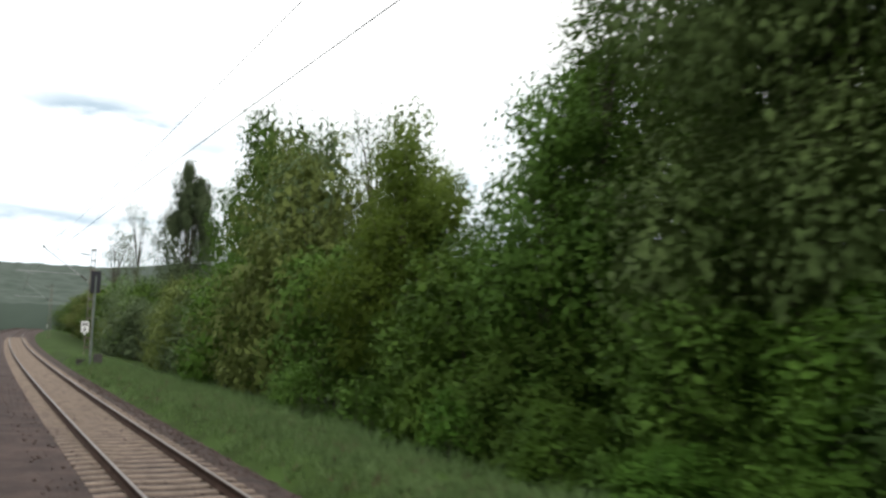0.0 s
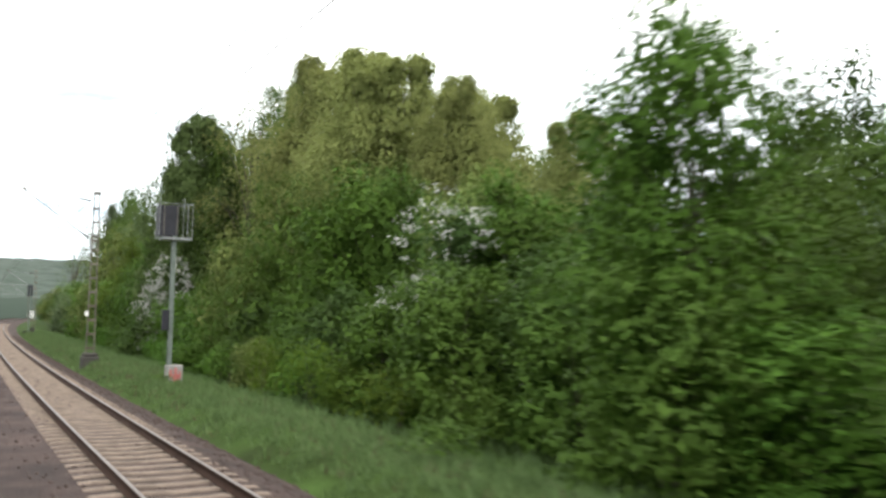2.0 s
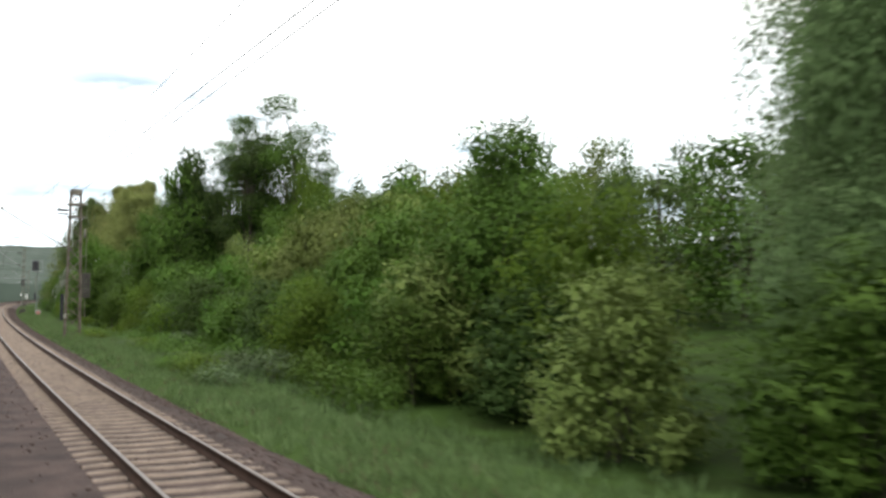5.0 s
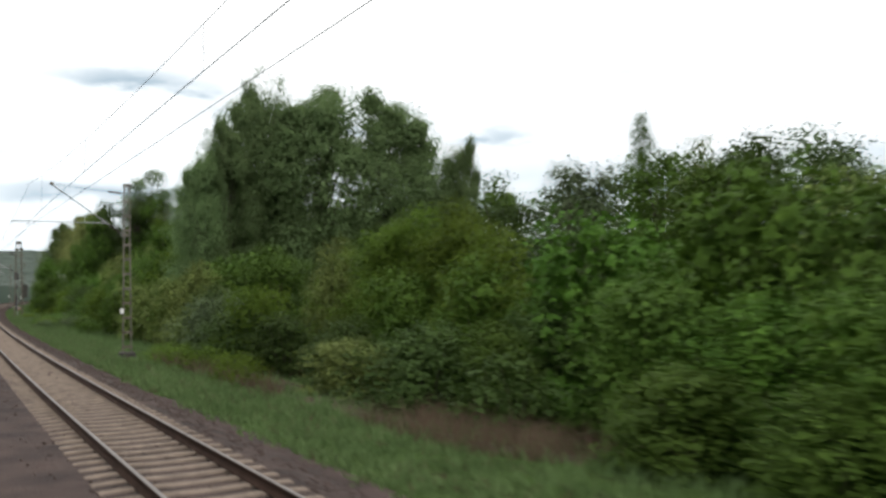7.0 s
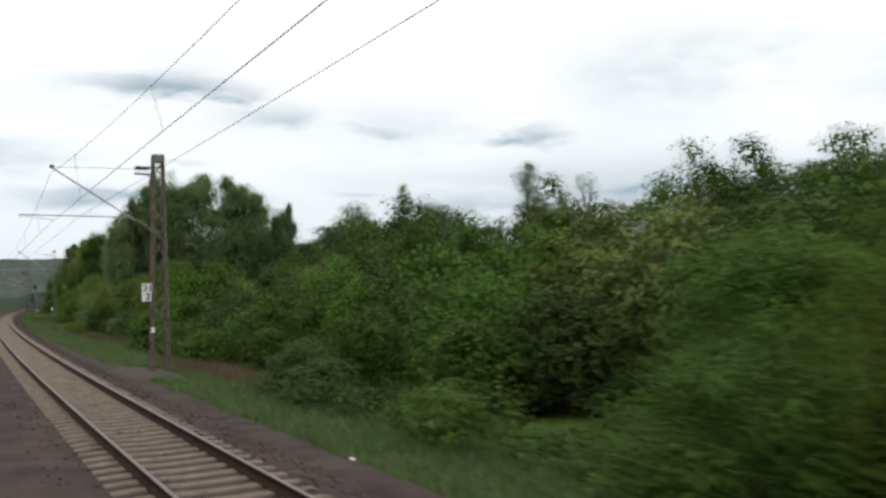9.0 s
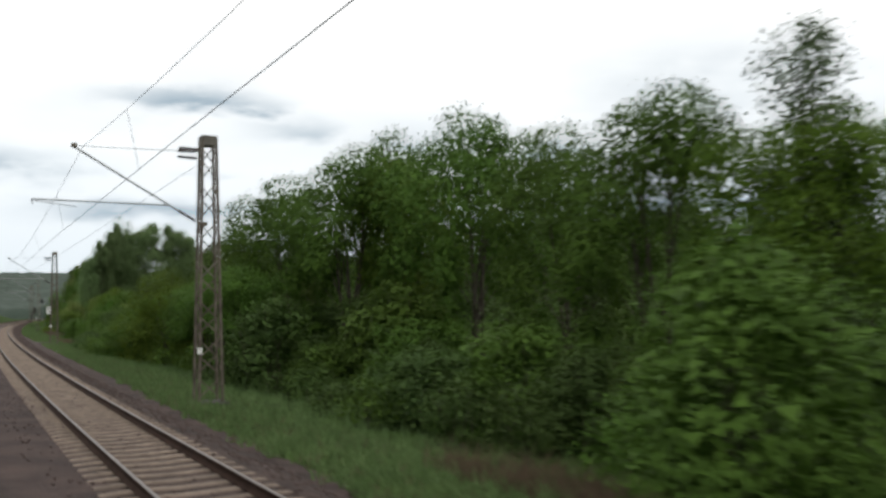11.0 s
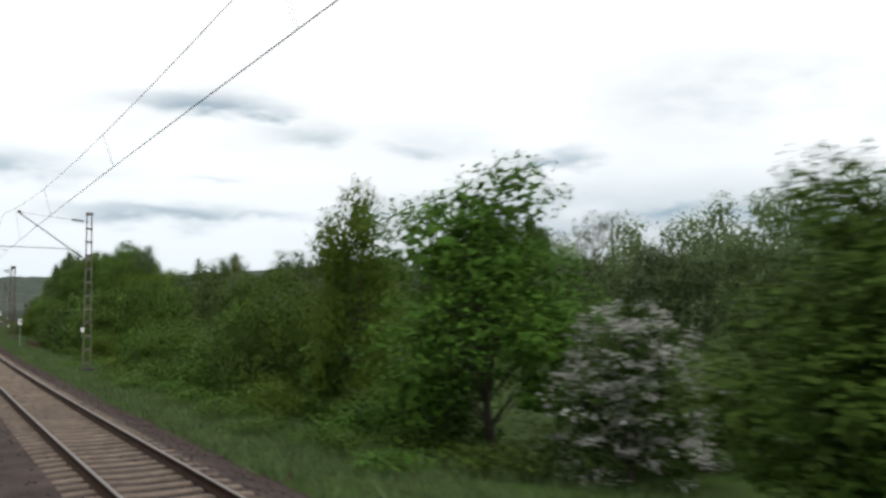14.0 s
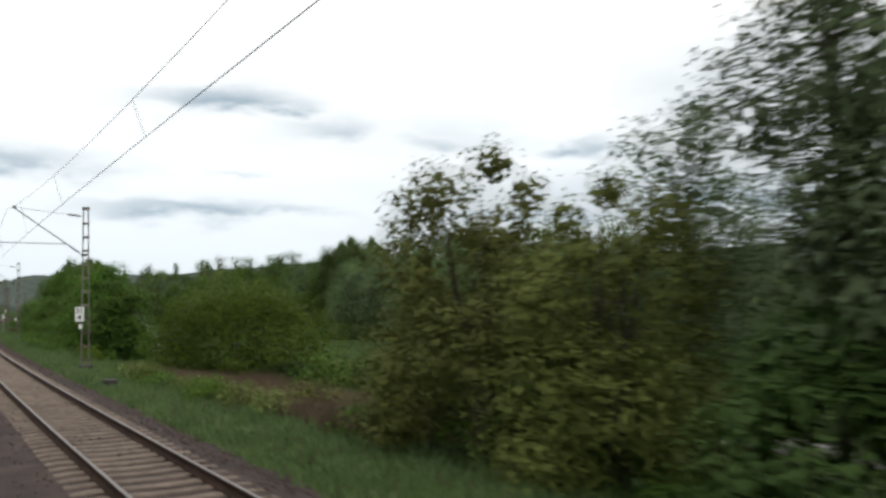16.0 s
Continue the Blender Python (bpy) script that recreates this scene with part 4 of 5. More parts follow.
def plant(kind, s, n, top, width, colour=None, dz=0.0):
    """Set a plant so that its crown's top and width come out as given."""
    root, H, W, used = PLANTS[kind][:4]
    z = ground(s, n)
    hs, ws = max(0.2, (top - z) / H), width / W
    ang = (PLANTED[0] * 2.399) % 6.283
    k = PLANTS[kind][4]
    m = Matrix.Translation(on_line(s, n, z + dz)) @ Matrix.Rotation(ang, 4, "Z") @ Matrix.Diagonal((ws / k[0], ws / k[0], hs / k[1], 1))
    PLANTED[0] += 1
    if used:
        ob = copy_thing(root, m)
    else:
        ob = root
        ob.matrix_basis = m
        PLANTS[kind][3], PLANTS[kind][4] = True, (ws, hs)
    for c in ob.children:
        if c.name.startswith("crown") and used:
            if n > 17.5 and kind in LOOSE:
                c.data = LOOSE[kind]
    if colour:
        for c in ob.children:
            if c.name.startswith("crown"):
                c.material_slots[0].link = "OBJECT"
                c.material_slots[0].material = LEAF[colour]
    return ob


def fill(s0, s1, gap, n0, n1, top0, top1, w0, w1, kinds, colours):
    """A loose row of plants along a stretch of the line."""
    s = s0
    while s < s1:
        k = kinds[int(rng.integers(len(kinds)))]
        plant(k, s + rng.uniform(-0.3, 0.3) * gap, rng.uniform(n0, n1), rng.uniform(top0, top1), rng.uniform(w0, w1), colours[int(rng.integers(len(colours)))])
        s += gap * rng.uniform(0.75, 1.25)


# -- the wood, from the first bend to the signal
plant("tree0", -62, 18.5, 17.5, 8, "green")
plant("tree2", -71, 19, 19.0, 7, "green")
plant("tree0", -54, 18, 15.5, 6.5, "grey")
plant("thin0", -88, 34, 26.5, 9)
plant("tree1", -42, 19, 13.5, 7, "olive")
plant("willow1", -112, 21, 21, 9)
plant("thin0", -165, 20, 24, 9)
plant("thin0", -150, 17, 17, 8)
plant("fine0", -44, 15, 11.6, 8, "olive")
plant("tree1", -33, 15, 10.0, 6.5, "lime")
plant("bush0", -38, 14, 6.5, 6, "green")
plant("bush1", -25, 13.5, 5.8, 5, "maple")
plant("tree2", -22, 15, 9.0, 5.5)
plant("poplar0", -23, 17, 15.0, 5.0, "green")
plant("willow0", -14.5, 17.2, 19.6, 10.5, "far")
plant("tree0", -30, 22, 16.0, 8.5, "green")
plant("hawthorn0", -6, 13.4, 6.8, 4.2)
plant("tree0", -12, 19, 17.0, 6.5, "green")
plant("alder1", -9, 22, 21.0, 5.0)
plant("alder0", -3, 23, 20.0, 4.6)
plant("tree0", -20.5, 30, 16.5, 7.0, "dark")
plant("tree2", -26.0, 24.5, 19.0, 8.5, "green")
plant("tree0", -19.0, 20.5, 18.0, 7.5, "green")
plant("bush2", -5.6, 11.9, 2.3, 4.2, "dark")
plant("alder0", -5, 21, 19.5, 4.2)
plant("alder1", 0, 20, 17.5, 4.0)
plant("thin0", -5, 19.2, 19.5, 8.5, "pale")
plant("alder0", 5, 21, 18, 4.0)
plant("fine0", -1, 18, 9.0, 6.5, "olive")
plant("willow0", 6, 22, 20.4, 13.0, "pale")
plant("willow0", 14.5, 21.5, 18.4, 11.5, "pale")
plant("willow0", 20.5, 23, 15.0, 7.5, "pale")
plant("willow0", 27.5, 26, 12.8, 7.0, "pale")
plant("willow0", 4.0, 33.5, 20.2, 12.0, "pale")
plant("willow0", -6.0, 24.0, 22.0, 8.5, "pale")
plant("round0", 16.5, 16.6, 10.0, 9.5, "green")
plant("fine0", 10, 14.4, 6.8, 5.0, "olive")
plant("tree1", 25.5, 15.8, 9.0, 7.0, "maple")
plant("tree0", 27, 17, 9.0, 5.0, "green")
plant("tree1", 31, 18, 8.3, 4.5)
plant("tree1", 36, 17, 7.6, 4.6, "maple")
plant("hawthorn1", 35.6, 15.3, 6.5, 5.4)
plant("bush1", 35.2, 13.0, 3.5, 4.6, "maple")
plant("bush0", 39.2, 13.2, 4.3, 4.4, "green")
plant("low0", 33.2, 10.8, 2.1, 2.2)
plant("bush1", 26, 11.0, 1.6, 2.2, "olive")
plant("low1", 25.6, 7.5, 0.2, 1.0)
plant("low1", 24.9, 7.3, 0.1, 0.9)
plant("low0", 29.5, 10.4, 2.1, 1.6)
plant("low1", 46, 9.2, 0.5, 2.4)
plant("tree1", 49.6, 12.2, 8.9, 4.9, "maple")
plant("bush0", 50.2, 11.6, 4.0, 4.4, "green")
plant("tree1", 57.2, 12.4, 5.6, 6.4, "green")
plant("bush1", 58, 13.2, 4.6, 4.6, "green")
plant("hawthorn1", 57.5, 16.2, 6.0, 4.0)
plant("hawthorn1", 34, 24, 10.5, 5.5)
plant("tree2", 43, 23, 9.6, 5.0, "green")
plant("tree0", 50, 21, 9.4, 4.5)
plant("tree2", 63, 16, 10.0, 5.0)
plant("tree2", 66, 18.5, 14.5, 7.0)
plant("tree2", 61.5, 20.5, 17.0, 7.5, "dark")
plant("tree0", 66, 20, 16.5, 5.5, "dark")
plant("bush0", 76, 11.5, 3.0, 3.2)
plant("low0", 73, 9.8, 0.8, 2.2)
fill(-118, -46, 5.5, 13.0, 15.5, 4.5, 7.5, 5, 7, ("bush0", "bush1", "fine1", "fine0"), ("green", "grey", "olive", "maple"))
fill(-240, -110, 9, 13, 17, 6, 9, 7, 10, ("tree0", "tree1", "fine0"), ("green", "olive", "grey"))
fill(-30, 60, 4.2, 13.2, 15.0, 2.6, 4.4, 4, 5.2, ("bush0", "bush1", "bush2"), ("green", "dark", "maple"))
fill(-36, 62, 6.5, 16.5, 19.0, 5.0, 7.5, 5, 6.5, ("tree1", "tree0", "bush0"), ("green", "dark", "green"))
fill(-34, 44, 4.0, 11.2, 12.2, 0.6, 1.6, 2.2, 3.2, ("low1", "low0", "bush1"), ("green", "maple", "lime"))

fill(38, 100, 6.0, 33, 38, 10.5, 12.6, 8, 10, ("far0", "far1", "tree1"), ("olive", "green", "dark", "green"))
# -- alders behind the tension mast, shrubs before them
plant("alder0", 60.5, 25, 21.0, 5.0)
plant("alder1", 63.5, 25.5, 21.0, 6.0)
plant("alder0", 68.5, 26.5, 21.2, 6.2)
plant("alder1", 71.5, 24, 19.6, 6.0, "dark")
plant("alder0", 75.0, 27, 20.4, 6.4)
plant("thin0", 63, 27, 20.4, 7.0, "dark")
plant("thin0", 69, 28, 19.4, 8.0, "green")
plant("thin0", 77, 28, 18.0, 7.0, "green")
plant("alder1", 75, 30.5, 16.5, 4.4)
plant("tree1", 83, 26, 13.4, 4.8, "lime")
plant("bush0", 79.4, 15, 5.2, 4.6)
plant("bush0", 85.8, 15.4, 5.5, 5.0)
plant("fine0", 93, 17.4, 6.6, 3.6)
plant("bush1", 96, 16, 5.2, 4.4)
plant("low0", 94.8, 12, 2.4, 2.8)
plant("low0", 88, 11.2, 1.2, 2.4)
plant("tree1", 102, 18, 6.2, 5, "lime")
plant("fine0", 109.6, 17, 6.8, 5)
plant("fine0", 115, 17.4, 6.4, 5)
plant("bush0", 120, 15.4, 5.0, 4.4)
plant("tree2", 127.6, 18.5, 8.8, 6.0)
plant("tree0", 120, 24, 10.5, 6.0)
plant("tree0", 88, 22, 9.0, 5.0)
fill(64, 132, 4.0, 13.5, 15.5, 2.2, 4.2, 4, 5, ("bush0", "bush1", "fine0"), ("maple", "green", "dark", "lime"))
fill(98, 135, 5.0, 18, 20, 4.5, 6.5, 5, 6, ("fine0", "tree1"), ("olive", "lime", "green"))
fill(84, 128, 1.9, 7.6, 9.8, -0.05, 0.45, 1.8, 2.6, ("low1", "low1", "low0"), ("green", "grey", "lime"))
fill(88, 134, 3.0, 10.2, 12.8, 0.2, 0.9, 2.6, 3.4, ("low1", "low1", "low0"), ("green", "grey", "green"))
fill(128, 168, 4.6, 14.5, 17, 2.6, 4.6, 4.4, 5.6, ("bush0", "bush1", "fine0"), ("green", "lime", "olive", "dark"))

fill(87, 104, 4.2, 25, 28, 9.6, 10.8, 5, 6, ("tree1", "tree0"), ("olive", "green"))
fill(104, 120, 4.0, 20.5, 23, 7.6, 8.6, 5, 6, ("fine0", "tree1"), ("olive", "lime"))
fill(101, 122, 4.0, 17, 19, 5.9, 7.1, 4.5, 5.5, ("fine0", "bush0"), ("olive", "lime", "green"))

# -- the great willow and the thicket below the kilometre board
plant("willow1", 142.5, 29.0, 20.4, 15.0, "willow")
plant("willow1", 144.0, 36.0, 19.8, 12.5, "willow")
plant("willow1", 145.6, 41.8, 15.8, 6.0, "willow")
plant("willow1", 141.5, 24.0, 20.2, 9.5, "willow")
plant("willow1", 143.5, 20.8, 16.4, 7.5, "willow")
plant("willow1", 144.4, 18.4, 14.0, 6.0, "willow")
plant("thin0", 141.7, 25.0, 22.8, 7.0, "willow")
plant("thin0", 139.6, 57.5, 16.6, 6.0, "grey")
plant("poplar0", 149.3, 60.3, 19.5, 4.6)
plant("far0", 158.5, 59.7, 15.3, 8.0, "olive")
plant("far2", 154.5, 63.0, 15.0, 7.0, "grey")
plant("fine1", 169, 13.4, 2.6, 5.0)
plant("bush0", 177, 13.4, 3.0, 3.8, "lime")
plant("fine0", 177.6, 17.2, 4.8, 3.6)
plant("tree1", 181.5, 19.6, 6.2, 5.4, "lime")
plant("tree1", 185.5, 20.0, 6.2, 5.0, "lime")
plant("low0", 176.4, 9.8, 0.3, 2.6)
plant("low0", 180.7, 9.8, 0.4, 2.4)
plant("low0", 186.4, 9.6, 0.45, 2.0)
plant("low0", 188.6, 9.6, 0.45, 1.8)
plant("low0", 172.8, 9.9, 0.1, 2.4)
plant("fine0", 191, 18, 4.6, 4.4, "lime")
plant("bush0", 197, 18.5, 5.0, 5.0, "maple")
plant("bush0", 203, 19.4, 5.8, 5.8, "maple")
plant("bush1", 206.5, 20, 5.0, 5.2, "green")
plant("tree0", 206, 25, 6.2, 4.6)
plant("fine0", 217.5, 18, 3.6, 3.2, "olive")
plant("tree1", 213.5, 25, 5.7, 5.4, "green")
plant("bush1", 216.8, 11.8, 1.8, 4.0, "green")
plant("bush0", 220, 12.8, 1.0, 2.6, "green")
plant("poplar0", 179, 66, 19.3, 6.0, "green")
plant("thin0", 191.7, 66, 16.6, 5.5)
plant("tree1", 232.6, 25, 6.8, 5.4, "green")
plant("tree1", 231.5, 20, 4.6, 5.4, "maple")
plant("bush0", 238, 17.2, 3.6, 4.0)
plant("bush0", 247, 19, 4.7, 4.4)
plant("bush0", 252.4, 21, 5.1, 5.6, "maple")
plant("tree1", 244, 22.4, 6.0, 5.4, "green")
plant("fine0", 259.3, 22, 5.2, 6.0, "olive")
plant("fine1", 250.8, 14, 2.0, 4.0, "green")
plant("bush1", 253.0, 10.6, 0.7, 3.2, "dark")
plant("bush2", 256.2, 10.2, 0.6, 3.0, "dark")
plant("fine0", 250.6, 11.4, 0.8, 2.8, "green")
plant("low0", 264.9, 9.8, 0.5, 1.6)
fill(254, 272, 2.0, 9.4, 11.2, -0.2, 0.6, 2.4, 3.4, ("low1", "low2"), ("green", "dark"))
plant("low0", 262.6, 10.4, 0.2, 2.2)
fill(150, 186, 5.0, 18, 23, 3.0, 5.6, 5, 6.5, ("tree1", "fine0", "bush0"), ("green", "lime", "dark"))
fill(160, 196, 4.4, 12.5, 15.5, 0.6, 2.2, 3.4, 4.6, ("bush0", "fine0", "bush2"), ("green", "olive", "dark"))
fill(186, 262, 4.4, 15.5, 18.0, 1.8, 3.6, 4.4, 5.6, ("bush0", "bush1", "bush2", "fine0"), ("green", "dark", "maple", "green"))
fill(190, 268, 5.5, 20.5, 25, 3.6, 5.2, 5, 6.5, ("bush0", "tree1", "fine0"), ("green", "dark", "olive"))
fill(196, 262, 4.5, 13.0, 15, 0.4, 1.8, 3, 4.4, ("bush1", "low2", "bush0"), ("dark", "green", "green"))

# -- domed willows and the dense hedge by the sign
plant("dome1", 268, 17.0, 3.8, 5.0, "green")
plant("round0", 276.4, 13.6, 5.6, 7.6, "lime")
plant("round0", 272.9, 11.2, 1.9, 5.0, "green")
plant("dome0", 280, 15.5, 4.0, 6.0, "green")
plant("poplar0", 276.8, 18.6, 8.6, 4.4, "green")
plant("dome0", 284, 17.5, 8.0, 7.2)
plant("dome0", 292, 18, 10.2, 8.0)
plant("dome0", 299.5, 19, 11.2, 8.0)
plant("dome0", 294, 25, 13.2, 8.0)
plant("dome1", 300, 22, 10.5, 7.0, "lime")
plant("dome0", 308, 22, 11.8, 8.4)
plant("dome0", 315, 22.5, 9.6, 6.4)
plant("dome0", 323.5, 20, 9.4, 7.0)
plant("dome1", 328.9, 21, 8.1, 6.2, "lime")
plant("dome0", 337.7, 19, 6.0, 6.2)
plant("poplar0", 328.6, 21.6, 10.5, 4.4, "grey")
plant("dome1", 288, 14.5, 4.6, 6.0)
plant("dome1", 297, 14.0, 4.8, 6.0)
plant("bush2", 303, 13.6, 3.4, 5.0)
plant("bush2", 335.4, 11.6, 4.0, 5.0, "green")
plant("bush1", 341, 11.2, 3.7, 4.6, "green")
plant("bush1", 344.7, 11.2, 3.5, 4.6, "green")
plant("bush0", 347.3, 14.2, 5.0, 6.6, "green")
plant("bush0", 351.4, 14.2, 4.9, 5.6, "green")
plant("round0", 353.2, 18.6, 5.5, 7.8, "green")
plant("bush1", 353.5, 11.0, 3.0, 4.6, "dark")
plant("bush1", 358.5, 11.2, 2.9, 4.4, "green")
plant("bush0", 361.3, 12.4, 3.2, 4.6, "green")
plant("fine1", 365.5, 14.5, 1.6, 4.0, "maple")
plant("fine1", 369.0, 11.0, 1.2, 3.0, "maple")
plant("fine1", 372.2, 10.8, 1.1, 2.6, "lime")
plant("low1", 364, 9.6, 0.1, 2.4)
plant("low1", 359, 9.4, 0.0, 2.4)
fill(303, 338, 4.0, 14.5, 17.5, 0.8, 2.6, 4, 5, ("bush2", "bush0", "bush1"), ("dark", "green"))
fill(284, 312, 5, 17.5, 21, 2.0, 4.0, 5, 6, ("bush2", "dome1"), ("dark", "green"))
fill(270, 334, 4.5, 11.8, 13.0, -0.4, 0.8, 2.6, 3.6, ("low2", "low1"), ("dark", "green"))

# -- round bushes and trees before the meadow
plant("round0", 388.3, 12.2, 2.25, 5.9, "green")
plant("bush1", 397.0, 12.4, 1.2, 5.0, "green")
plant("bush1", 400, 12.9, 3.0, 5.6, "green")
plant("round0", 404, 13.0, 4.2, 6.0, "green")
plant("bush2", 406.8, 14.4, 2.2, 4.6, "green")
plant("tree1", 411.6, 13.2, 6.8, 3.9, "lime")
plant("bush1", 410, 13.8, 1.4, 4.0, "green")
plant("tree1", 420.3, 13.2, 6.3, 6.4, "maple")
plant("bush0", 417.5, 13, 1.4, 4.0, "green")
plant("hawthorn0", 424.6, 14.4, 2.7, 4.0)
plant("bush0", 422.0, 18.4, 0.9, 5.4, "dark")
plant("tree1", 432.3, 12.4, 4.6, 5.4, "green")
plant("bush0", 432.6, 12.6, 2.4, 4.0, "green")
plant("round0", 451.5, 16, 4.6, 11.5, "lime")
plant("low0", 437, 9.6, 0.3, 2.0)
plant("low0", 441, 9.3, 0.0, 2.0)
plant("bronze0", 485.6, 11.4, 6.2, 6.8)
plant("bronze0", 490.0, 11.8, 5.2, 6.0)
plant("bronze0", 483.2, 11.6, 3.6, 4.0)
plant("poplar0", 493.6, 13.8, 10.6, 4.8, "grey")
plant("poplar0", 488.4, 15.8, 7.1, 4.6, "grey")
plant("tree2", 496.5, 13.4, 9.0, 5.6, "grey")
plant("tree2", 500, 15, 9.0, 6.0, "grey")
plant("bush2", 489, 12.2, 2.6, 4.6, "bronze")
plant("bush2", 495, 11.8, 2.8, 5.0)
plant("bush0", 442.6, 50, 3.5, 5.2, "red")
fill(374, 424, 2.6, 9.4, 12.2, -0.4, 0.35, 2.4, 3.4, ("low1", "low1", "low2"), ("green", "maple", "lime"))
fill(376, 425, 1.9, 7.3, 9.2, -0.45, -0.05, 1.7, 2.4, ("low1", "low1", "low0"), ("green", "maple", "green"))
fill(392, 424, 3.6, 11.8, 13.0, -0.2, 0.7, 2.6, 3.6, ("low1", "low2"), ("green", "dark"))
fill(458, 478, 2.2, 8.6, 9.8, -0.3, 0.2, 1.8, 2.4, ("low0", "low0", "low2"), ("lime", "olive", "green"))
fill(446, 480, 2.4, 22, 30, -1.0, 0.0, 3.2, 5.0, ("low2", "low2", "low1"), ("dark", "bronze", "green"))
fill(436, 476, 3.0, 32, 46, -1.3, -0.2, 3.6, 6.0, ("low2", "low1", "low2"), ("bronze", "green", "dark"))
fill(455, 478, 2.2, 15.5, 19.5, -0.5, 0.5, 2.8, 4.0, ("low2", "bush2", "low2"), ("dark", "dark", "bronze", "green"))
fill(460, 484, 2.6, 20, 26, -0.5, 0.5, 3.2, 4.6, ("low2", "bush2", "low2"), ("dark", "dark", "bronze", "green"))
fill(470, 500, 3.0, 10.0, 12.0, -0.6, 0.3, 2.2, 3.2, ("low2", "low1"), ("bronze", "green"))

# -- the wooded slope behind the thickets
for row in range(3):
    n_row = (42, 60, 88)[row]
    s_row = (-42, -45, 20)[row]
    while s_row < (262, 255, 240)[row]:
        tall = (11.0, 12.0, 12.0)[row] - (2.0, 3.5, 3.5)[row] * step(175, 225, s_row) + (3, 6, 6)[row] * step(-60, -20, s_row) * (1 - step(70, 100, s_row))
        n_here = n_row + rng.uniform(-6, 6)
        plant("far%d" % int(rng.integers(3)), s_row, n_here, ground(s_row, n_here) + tall * rng.uniform(0.75, 1.15), rng.uniform(9, 12), ("far", "dark", "green", "grey", "olive")[int(rng.integers(5))])
        s_row += (8.5, 9, 14)[row] * rng.uniform(0.8, 1.2)

# -- the far side of the meadow: a wood's edge that swings away from the line
EDGE_S = (290, 310, 323, 333, 341, 350, 362, 378, 400, 418, 446)
EDGE_N = (32, 35, 37.5, 41, 47, 53, 56, 55, 52, 50, 50)
EDGE_TOP = (9.5, 10.0, 9.4, 8.8, 9.4, 6.8, 10.2, 11.0, 10.6, 9.6, 7.2)
for k in range(24):
    s_row = 356 + k * 3.8
    n_row = float(np.interp(s_row, EDGE_S, EDGE_N)) + rng.uniform(2.5, 5.5)
    top = float(np.interp(s_row, EDGE_S, EDGE_TOP))
    plant("far%d" % (k % 3), s_row, n_row, top + rng.uniform(-1.4, 0.3), rng.uniform(7, 9), ("willow", "willow", "grey")[k % 3])
    plant("far%d" % ((k + 1) % 3), s_row + 2, n_row + 9, top + rng.uniform(0.0, 2.0), rng.uniform(7.5, 10), ("willow", "grey", "willow")[k % 3])
# the nearer part of the edge runs away from the line
CROSS_N = (36, 49, 58, 68, 75, 85, 92, 100, 128)
CROSS_S = (300, 303, 311, 318, 318, 317, 319, 322, 330)
CROSS_TOP = (8.0, 7.6, 7.8, 8.6, 8.6, 7.6, 6.8, 6.6, 7.2)
for k in range(22):
    n_row = 36 + k * 4.4
    s_row = float(np.interp(n_row, CROSS_N, CROSS_S)) - rng.uniform(1.0, 3.0)
    top = float(np.interp(n_row, CROSS_N, CROSS_TOP))
    plant("far%d" % (k % 3), s_row, n_row, top + rng.uniform(-1.5, 0.8), rng.uniform(6.5, 8.5), ("far", "green", "grey")[k % 3])
    plant("far%d" % ((k + 1) % 3), s_row - 9, n_row + 2, top + rng.uniform(0.3, 2.4), rng.uniform(7.5, 10), ("far", "grey", "green")[k % 3])
    plant("low2", s_row + 3, n_row, ground(s_row + 3, n_row) + rng.uniform(1.6, 3.0), rng.uniform(5, 7), ("far", "dark")[k % 2])
for k in range(18):
    s_row = 196 + k * 5.4
    plant("far%d" % (k % 3), s_row, 84 + 4 * math.sin(k * 0.9), ground(s_row, 84) + rng.uniform(10, 13), rng.uniform(9.5, 12), ("far", "green", "grey")[k % 3])
for k in range(17):
    s_row = 190 + k * 9.5
    n_row = 118 + 8 * math.sin(k * 1.7)
    plant("far%d" % (k % 3), s_row, n_row, ground(s_row, n_row) + rng.uniform(13, 17) - 5 * step(300, 330, s_row), rng.uniform(10, 14), ("far", "dark", "green")[k % 3])
plant("willow1", 312.5, 72.5, 15.6, 11, "far")
plant("willow1", 319.0, 74.5, 16.4, 12, "far")
plant("willow1", 326.0, 77.0, 15.6, 10, "far")
plant("poplar0", 265, 92, 18.2, 7, "far")
plant("far0", 204, 74, 18.6, 10.0, "green")
plant("far1", 210, 76, 17.6, 10.0, "green")
plant("far0", 197, 74, 16.0, 9.0, "far")
for s_row, top, wide in ((252, 22.5, 8.0), (259, 24.0, 9.0), (267, 26.0, 11.0), (272, 25.0, 9.0), (280, 21.5, 7.0)):
    plant("thin0", s_row, 130, top, wide, "grey")
for k in range(18):
    s_row = 352 + k * 5.2
    n_row = float(np.interp(s_row, EDGE_S, EDGE_N)) + rng.uniform(-0.5, 1.5)
    plant("low2", s_row, n_row, ground(s_row, n_row) + rng.uniform(1.4, 3.2), rng.uniform(4, 6), ("far", "green")[k % 2])


